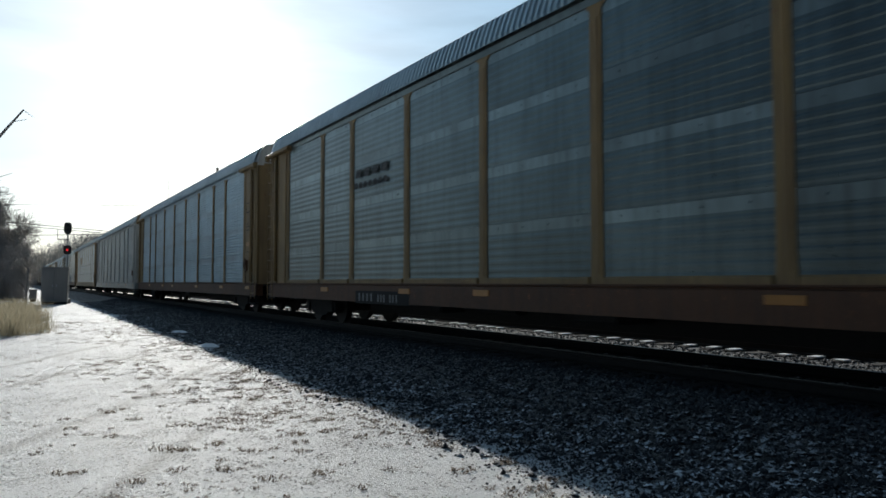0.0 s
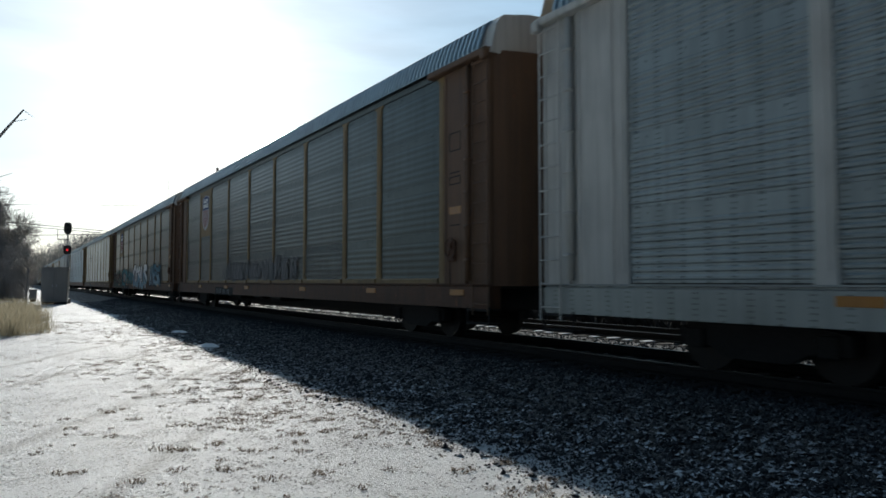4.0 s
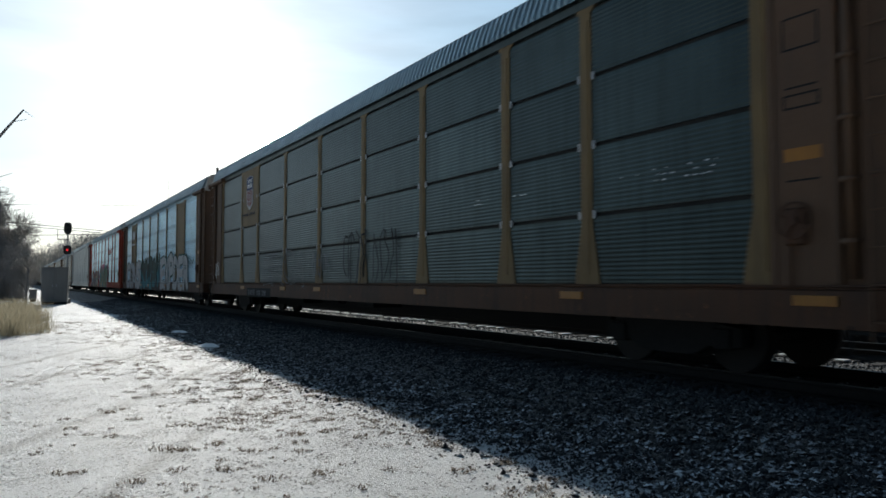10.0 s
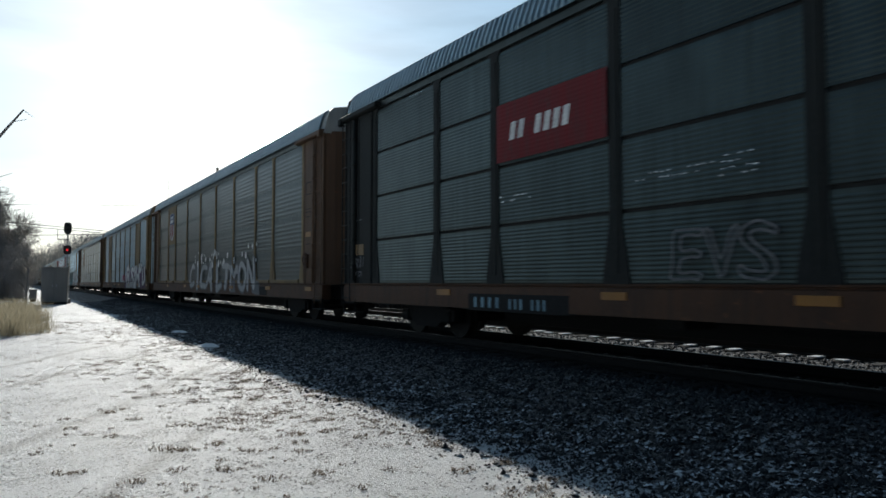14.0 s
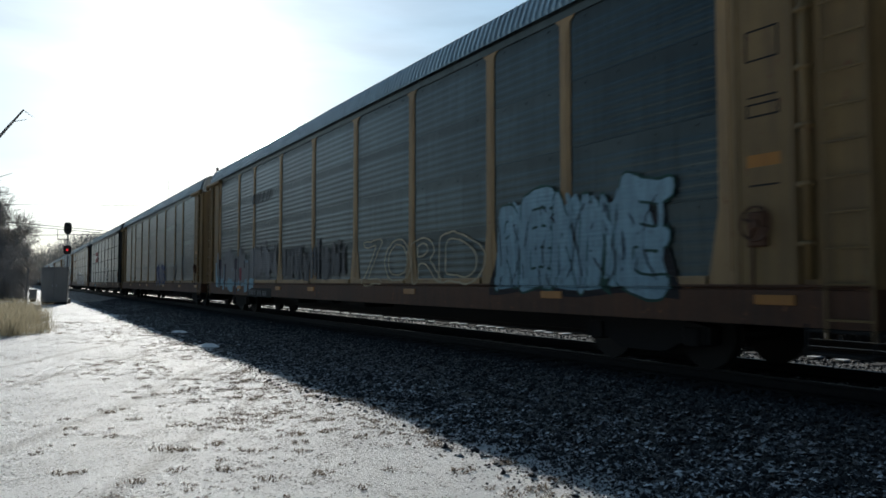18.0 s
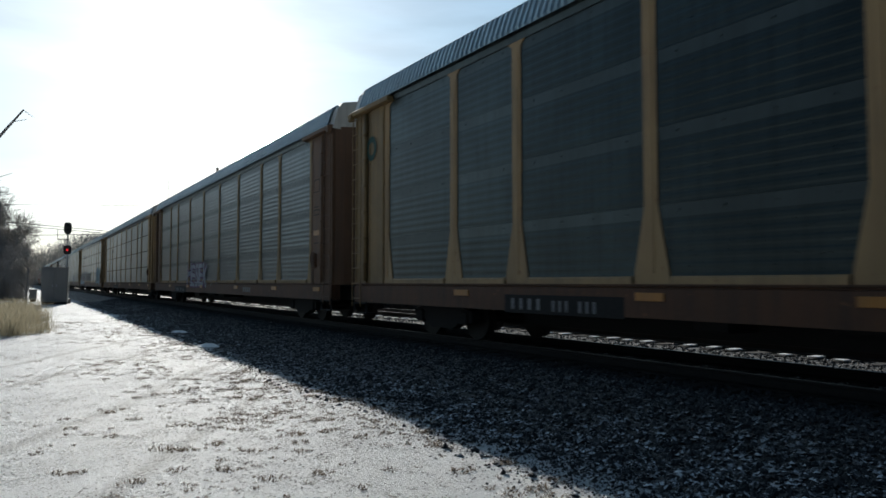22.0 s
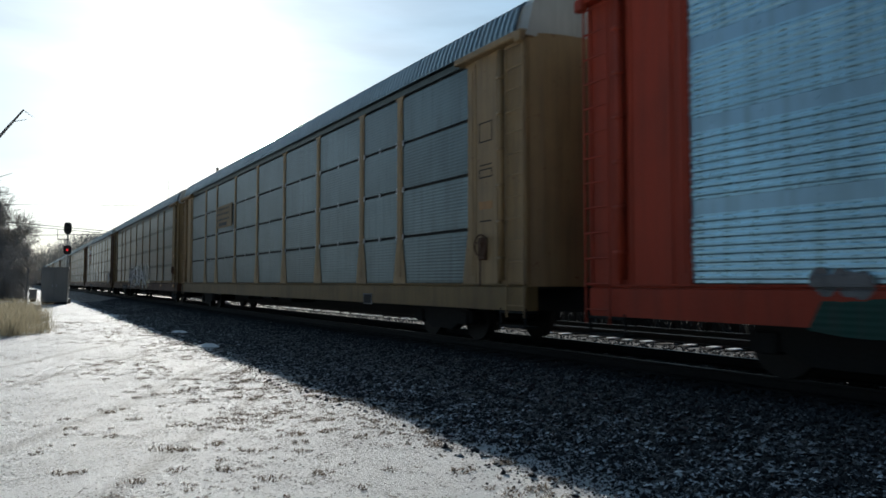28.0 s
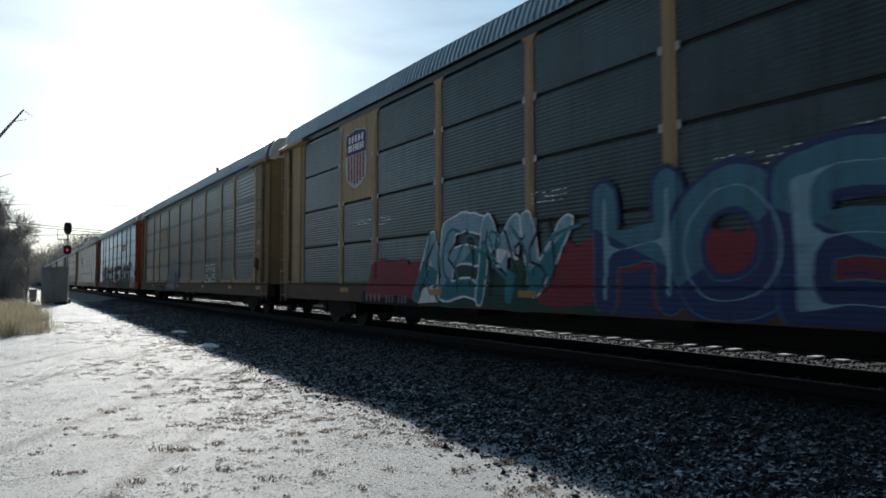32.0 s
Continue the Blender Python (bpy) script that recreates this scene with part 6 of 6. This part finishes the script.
def signal_mast():
    """Two-headed light signal with ladder and platform beside the line."""
    x, y, z = from_camera(-27.85, 52.0)
    s = new("railway_signal")
    s.location = (x, y, 0)
    tagged(s, "black two-headed railway signal, lower lamp lit red", "signal")
    turn = math.atan2(x, y)

    def put(name, bm, m, parent=None, label="", smooth=False):
        ob = part(name, bm, m, parent or s, label, smooth)
        return ob
    bm = bmesh.new()
    rod(bm, (0, 0, 0), (0, 0, 5.9), 0.075, 0.06, 10)
    put("mast", bm, M_ALU)
    bm = bmesh.new()
    box(bm, -0.3, 0.3, -0.3, 0.3, -0.1, 0.35, 0.04)
    put("base", bm, M_CABINET)
    for zc, n, lit in ((5.55, 0.44, False), (3.95, 0.33, True)):
        bm = bmesh.new()
        k = 20
        out = [(0.26 * math.copysign(abs(math.cos(a * 2 * math.pi / k)) ** 0.6, math.cos(a * 2 * math.pi / k)), n * math.copysign(abs(math.sin(a * 2 * math.pi / k)) ** 0.6, math.sin(a * 2 * math.pi / k))) for a in range(k)]
        prism(bm, [(a, zc + b) for a, b in out], 1, -0.34, -0.27)
        box(bm, -0.2, 0.2, -0.27, -0.05, zc - n * 0.75, zc + n * 0.75, 0.03)
        head = put("signal_head", bm, M_BLACK)
        lamps = ((zc + 0.24, False), (zc - 0.1, False)) if not lit else ((zc + 0.0, True),)
        for lz, on in lamps:
            bm = bmesh.new()
            cyl(bm, (0, -0.35, lz), 1, 0.08, 0.02, 14)
            put("lens", bm, M_REDLAMP if on else M_LENS, head, "glowing red lens" if on else "")
            bm = bmesh.new()
            for i in range(9):
                a, b2 = math.pi * i / 9, math.pi * (i + 1) / 9
                q = [(0.14 * math.cos(a), 0.14 * math.sin(a)), (0.14 * math.cos(b2), 0.14 * math.sin(b2))]
                bm.faces.new([bm.verts.new(p) for p in ((q[0][0], -0.34, lz + q[0][1]), (q[1][0], -0.34, lz + q[1][1]), (q[1][0], -0.55, lz + q[1][1]), (q[0][0], -0.55, lz + q[0][1]))])
            put("hood", bm, M_BLACK, head)
    bm = bmesh.new()
    box(bm, -0.65, 0.1, -0.35, 0.35, 4.72, 4.76)
    for px, py in ((-0.65, -0.35), (-0.65, 0.35)):
        rod(bm, (px, py, 4.74), (px, py, 5.5), 0.02)
    rod(bm, (-0.65, -0.35, 5.5), (-0.65, 0.35, 5.5), 0.02)
    rod(bm, (-0.65, -0.35, 5.12), (-0.65, 0.35, 5.12), 0.018)
    put("platform", bm, M_BLACK)
    bm = bmesh.new()
    for px in (-0.18, 0.18):
        rod(bm, (px, 0.35, 0.1), (px, 0.22, 5.0), 0.02)
    for i in range(15):
        rod(bm, (-0.18, 0.34, 0.4 + i * 0.3), (0.18, 0.34, 0.4 + i * 0.3), 0.013, k=5)
    put("ladder", bm, M_ALU)
    s.rotation_euler = (0, 0, -turn)


def cabinet(at, w, d, h, label):
    c = new("relay_cabinet")
    c.location = at
    c.rotation_euler = (0, 0, -0.1)
    tagged(c, label, "cabinet")
    bm = bmesh.new()
    box(bm, -w / 2, w / 2, -d / 2, d / 2, 0.18, h, 0.02)
    part("body", bm, M_CABINET, c)
    bm = bmesh.new()
    box(bm, -w / 2 - 0.06, w / 2 + 0.06, -d / 2 - 0.06, d / 2 + 0.06, h, h + 0.09, 0.02)
    part("roof", bm, M_CABINET, c)
    bm = bmesh.new()
    box(bm, -w / 2 + 0.05, w / 2 - 0.05, -d / 2 + 0.05, d / 2 - 0.05, -0.1, 0.18)
    part("plinth", bm, M_UNDER, c)
    for sx in (-1, 1):
        bm = bmesh.new()
        box(bm, *sorted((sx * 0.02, sx * (w / 2 - 0.08))), -d / 2 - 0.025, -d / 2, 0.3, h - 0.12, 0.008)
        door = part("door", bm, M_CABINET, c)
        bm = bmesh.new()
        box(bm, sx * 0.12 - 0.02, sx * 0.12 + 0.02, -d / 2 - 0.06, -d / 2 - 0.025, h * 0.48, h * 0.56)
        part("handle", bm, M_ALU, door)


def utility_pole(at, h):
    p = new("utility_pole")
    p.location = at
    tagged(p, "weathered timber utility pole with crossarm", "pole", "utility poles")
    bm = bmesh.new()
    rod(bm, (0, 0, -0.2), (0, 0, h), 0.16, 0.11, 10)
    part("pole", bm, M_POLE, p)
    bm = bmesh.new()
    box(bm, -0.06, 0.06, -1.2, 1.2, h - 0.95, h - 0.83)
    part("crossarm", bm, M_POLE, p)
    for y in (-1.1, -0.5, 0.5, 1.1):
        bm = bmesh.new()
        cyl(bm, (0, y, h - 0.76), 2, 0.04, 0.07, 8)
        part("insulator", bm, M_ALU, p)


def wire(a, b, sag, r=0.02):
    """One hanging wire as a single tube."""
    a, b = Vector(a), Vector(b)
    side = (b - a).cross(Vector((0, 0, 1))).normalized()
    bm, last = bmesh.new(), None
    for i in range(17):
        f = i / 16
        c = a.lerp(b, f) - Vector((0, 0, 4 * sag * f * (1 - f)))
        ring = [bm.verts.new(c + side * r * math.cos(q) + Vector((0, 0, r * math.sin(q)))) for q in (0.5, 2.07, 3.64, 5.21)]
        if last:
            for j in range(4):
                bm.faces.new((last[j], ring[j], ring[(j + 1) % 4], last[(j + 1) % 4]))
        last = ring
    ob = new("overhead_wire", mesh_of("overhead_wire", bm, M_BLACK))
    tagged(ob, "thin dark wire strung between poles", "wire", "overhead wires")


def far_woods():
    """The grey hedge of bare woods along the horizon."""
    r = random.Random(77)
    vs, fs = [], []

    def blade(x, y, z, h, w):
        k = len(vs)
        a = r.uniform(0, 3.14)
        dx, dy = w * math.cos(a), w * math.sin(a)
        lx, ly = r.uniform(-0.7, 0.7) * h, r.uniform(-0.7, 0.7) * h
        vs.extend([(x - dx, y - dy, z), (x + dx, y + dy, z), (x + lx, y + ly, z + h)])
        fs.append((k, k + 1, k + 2))

    def stand(cx, cy, h, n, spread):
        for _ in range(n):
            x, y = cx + r.gauss(0, spread), cy + r.gauss(0, spread)
            z = h * r.random() ** 1.2 * 0.8
            blade(x, y, z, h * r.uniform(0.06, 0.16), r.uniform(0.03, 0.09))
        k = len(vs)
        vs.extend([(cx - 0.2, cy, -0.2), (cx + 0.2, cy, -0.2), (cx, cy, h * 0.85)])
        fs.append((k, k + 1, k + 2))
    for i in range(70):                                  # beyond the train
        f = i / 69
        stand(7 + 60 * f + r.uniform(-2, 2), 330 - 70 * f + r.uniform(-12, 12), 14 + 9 * min(1, f * 4) + r.uniform(-1, 1), 620, 3.2)
    for i in range(60):                                  # behind the near trees
        f = i / 59
        stand(-60 + 58 * f, 190 + 150 * f + r.uniform(-10, 10), r.uniform(9, 13) * (1.0 - 0.15 * f), 260, 3.0)
    for i in range(110):                                 # behind the far track and behind the camera
        f = i / 109
        a = radians(40 + 285 * f)
        stand(170 * math.sin(a) + r.uniform(-8, 8), 170 * math.cos(a), r.uniform(9, 15), 60, 2.5)
    me = bpy.data.meshes.new("far_woods")
    me.from_pydata(vs, [], fs)
    me.materials.append(M_FARWOOD)
    tagged(new("far_woods", me), "hazy grey leafless woods along the horizon", "trees", kind="stuff")


def brush_line():
    """A dense dark thicket beyond the second track."""
    r = np.random.RandomState(31)
    n, low = 52000, 14000
    y = -14 + 150 * r.rand(n) ** 1.4
    x = 15.7 + 3.2 * r.rand(n) ** 1.5
    h = r.uniform(0.25, 0.9, n)
    w = r.uniform(0.006, 0.02, n)
    w[:low] = r.uniform(0.03, 0.08, low)             # dense growth at the foot, fine twigs above
    a = r.uniform(0, 3.14, n)
    lx, ly = r.uniform(-0.5, 0.5, n), r.uniform(-0.5, 0.5, n)
    z = np.array([ground_z(q, 0) for q in x]) - 0.03
    z[low:] += 1.7 * r.rand(n - low) ** 1.3 * (0.75 + 0.25 * np.sin(y[low:] * 1.3) * np.sin(y[low:] * 0.37))
    p = np.stack([np.stack([x - w * np.cos(a), y - w * np.sin(a), z], 1), np.stack([x + w * np.cos(a), y + w * np.sin(a), z], 1), np.stack([x + lx, y + ly, z + h], 1)], 1).reshape(-1, 3)
    me = bpy.data.meshes.new("brush")
    me.from_pydata(p.tolist(), [], np.arange(3 * n).reshape(-1, 3).tolist())
    me.materials.append(M_BRUSH)
    tagged(new("lineside_brush", me), "dense dark leafless brush beyond the second track", "brush", kind="stuff")


def build_place():
    brush_line()
    build_ground()
    track("track_1", TRACK_X, "running track with worn rails on dark ballast", 125, False)
    track("track_2", TRACK2_X, "empty second track with snow on its ties", 130, True)
    signal_mast()
    cabinet(from_camera(-27.6, 50.0), 1.65, 1.1, 2.55, "grey steel relay cabinet beside the signal")
    cabinet(from_camera(-33.2, 57.0), 0.5, 0.5, 0.9, "small grey steel box on the ground by the track")
    # thicket of bare trees beside the line
    for i, (dx, dy, h) in enumerate(((-0.6, 84, 10.5), (-2.4, 80, 12.0), (-4.5, 86, 12.5), (-7.0, 82, 12.0), (-10, 88, 12.5), (0.3, 92, 8.0), (-1.4, 76, 7.0))):
        bare_tree("bare_tree", (dx - 1.0, dy, 0), h, 200 + i, 0.5, 5, "leafless grey-brown tree in the lineside thicket", 0.013, bushy=True)
    for i in range(18):
        bare_tree("bare_shrub", (-11.5 + i * 0.72, 66 + (i * 37 % 17), 0), 3.8 + (i * 13 % 7) * 0.4, 300 + i, 0.62, 4, "leafless grey shrub in the lineside thicket", 0.013, bushy=True)
    twigs = [(r9.uniform(-12, 0.4), r9.uniform(68, 90), 0.9, 42, r9.uniform(0.5, 1.1)) for r9 in [random.Random(q) for q in range(150)]]
    grass_clump("thicket_twigs", twigs, 4.6, 21, "dense grey twigs of the lineside thicket", M_TWIG, "brush")
    # the tree whose limb reaches into view
    limb_tree()
    utility_pole(from_camera(-19.4, 60.0), 11.4)
    a, b = from_camera(-87.0, 100), from_camera(-22.8, 100)
    utility_pole(a, 13.6)
    utility_pole(b, 12.9)
    for za, zb, r in ((12.35, 6.6, 0.05), (11.9, 6.35, 0.045), (12.9, 12.3, 0.03), (7.85, 8.75, 0.05)):
        wire((a[0], a[1], za), (b[0], b[1], zb), 0.0, r)
    mast = new("radio_mast")
    x, y, _ = from_camera(-118, 300)
    mast.location = (x, y, 0)
    tagged(mast, "thin distant radio mast", "mast")
    bm = bmesh.new()
    for i in range(3):
        c, s = 0.5 * math.cos(i * 2.1), 0.5 * math.sin(i * 2.1)
        rod(bm, (c, s, 0), (c * 0.4, s * 0.4, 46), 0.06, 0.05, 4)
    for k in range(23):
        q = 0.5 - 0.3 * k / 23
        rod(bm, (q, 0, k * 2), (-q * 0.5, q * 0.86, k * 2 + 1), 0.03, k=3)
        rod(bm, (-q * 0.5, q * 0.86, k * 2 + 1), (-q * 0.5, -q * 0.86, k * 2 + 2), 0.03, k=3)
    part("lattice", bm, M_ALU, mast)
    # dead grass beside the cabinet and tufts that come through the snow
    r = random.Random(5)
    places = [(-2.4 + 2.9 * math.sin(q * 2.4), 24 + 24 * (q / 90) ** 1.2, r.uniform(0.3, 0.9), 170, r.uniform(0.35, 1.1)) for q in range(90)]
    grass_clump("tall_dead_grass", places, 0.85, 6, "tall straw-brown dead grass beside the track", M_STRAW)
    tufts = []
    for _ in range(17000):
        y = 1.6 + 30 * r.random() ** 1.5
        x = r.uniform(-10, 4.6)
        f = noise.noise((x * 0.5, y * 0.5, 1.0)) + 0.8 * noise.noise((x * 2.1, y * 2.1, 5.0))
        if f > 0.22 - 0.55 * max(0.0, x) / 4.6:
            big = r.random() ** 4.0 * (1.0 if x > 1 else 0.5)
            tufts.append((x, y, 0.02 + 0.11 * big, 6 + int(46 * big), r.uniform(0.35, 0.65) + 0.5 * big))
    for _ in range(230):
        y, x = 3.2 + 8.5 * r.random() ** 1.3, 3.9 - 3.6 * r.random() ** 1.4
        big = r.random() ** 1.6
        tufts.append((x, y, 0.03 + 0.08 * big, 12 + int(30 * big), r.uniform(0.5, 0.8) + 0.5 * big))
    grass_clump("grass_tufts", tufts, 0.036, 8, "dark dead grass tufts poking through thin snow", splay=1.2, sink=0.006)
    far_woods()
    stones("field_pebbles", 21000, field, 0.010, 13, "small dark pebbles showing through thin snow", M_PEBBLE)
    for px, py, pr in ((4.42, 23.2, 0.3), (4.05, 17.6, 0.3)):
        snow_patch(px, py, pr)
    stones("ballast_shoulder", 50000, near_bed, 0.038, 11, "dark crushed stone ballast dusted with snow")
    stones("ballast_grit", 16000, grit, 0.015, 14, "fine dark grit scattered where snow meets the ballast")
    stones("far_ballast", 20000, far_bed, 0.04, 12, "sunlit crushed stone ballast between the tracks")


def limb_tree():
    root = new("bare_tree")
    base = from_camera(-10.2, 12.0)
    root.location = base
    tagged(root, "leafless tree with one broken limb reaching out", "tree", "bare trees")
    o = Vector(base)
    trunk = bmesh.new()
    rod(trunk, (0, 0, -0.1), (0.1, 0.05, 2.6), 0.16, 0.12, 8)
    rod(trunk, (0.1, 0.05, 2.6), (-0.3, 0.2, 5.5), 0.12, 0.06, 8)
    rod(trunk, (-0.3, 0.2, 5.5), (-0.6, 0.1, 7.5), 0.06, 0.02, 6)
    part("trunk", trunk, M_BARK, root)
    limb = bmesh.new()
    a = Vector((0.1, 0.05, 2.5))
    # the limb's end shows against the sky
    m = Vector(from_camera(-7.7, 12.0, 4.03)) - o
    tip = Vector(from_camera(-7.24, 12.0, 4.56)) - o
    rod(limb, a, m, 0.07, 0.035, 6)
    rod(limb, m, tip, 0.028, 0.014, 6)
    d = tip - m
    rod(limb, m + d * 0.6, m + d * 0.75 + Vector((0.15, -0.05, -0.03)), 0.008, 0.003, 4)
    rod(limb, m + d * 0.98, tip + Vector((0.16, -0.08, -0.14)), 0.008, 0.003, 4)
    rod(limb, m * 0.8, m + Vector((0.25, 0.05, -0.55)), 0.012, 0.004, 4)
    part("limb", limb, M_BARK, root)


build_place()
build_cars()


def motions():
    """The whole train runs away from the camera at about 65 km/h, easing off a little."""
    for k, car in CARS.items():
        walk(car, [(t, pose(TRACK_X, y - CAR * (k + 0.5), RAIL)) for t, y in RUN])


motions()
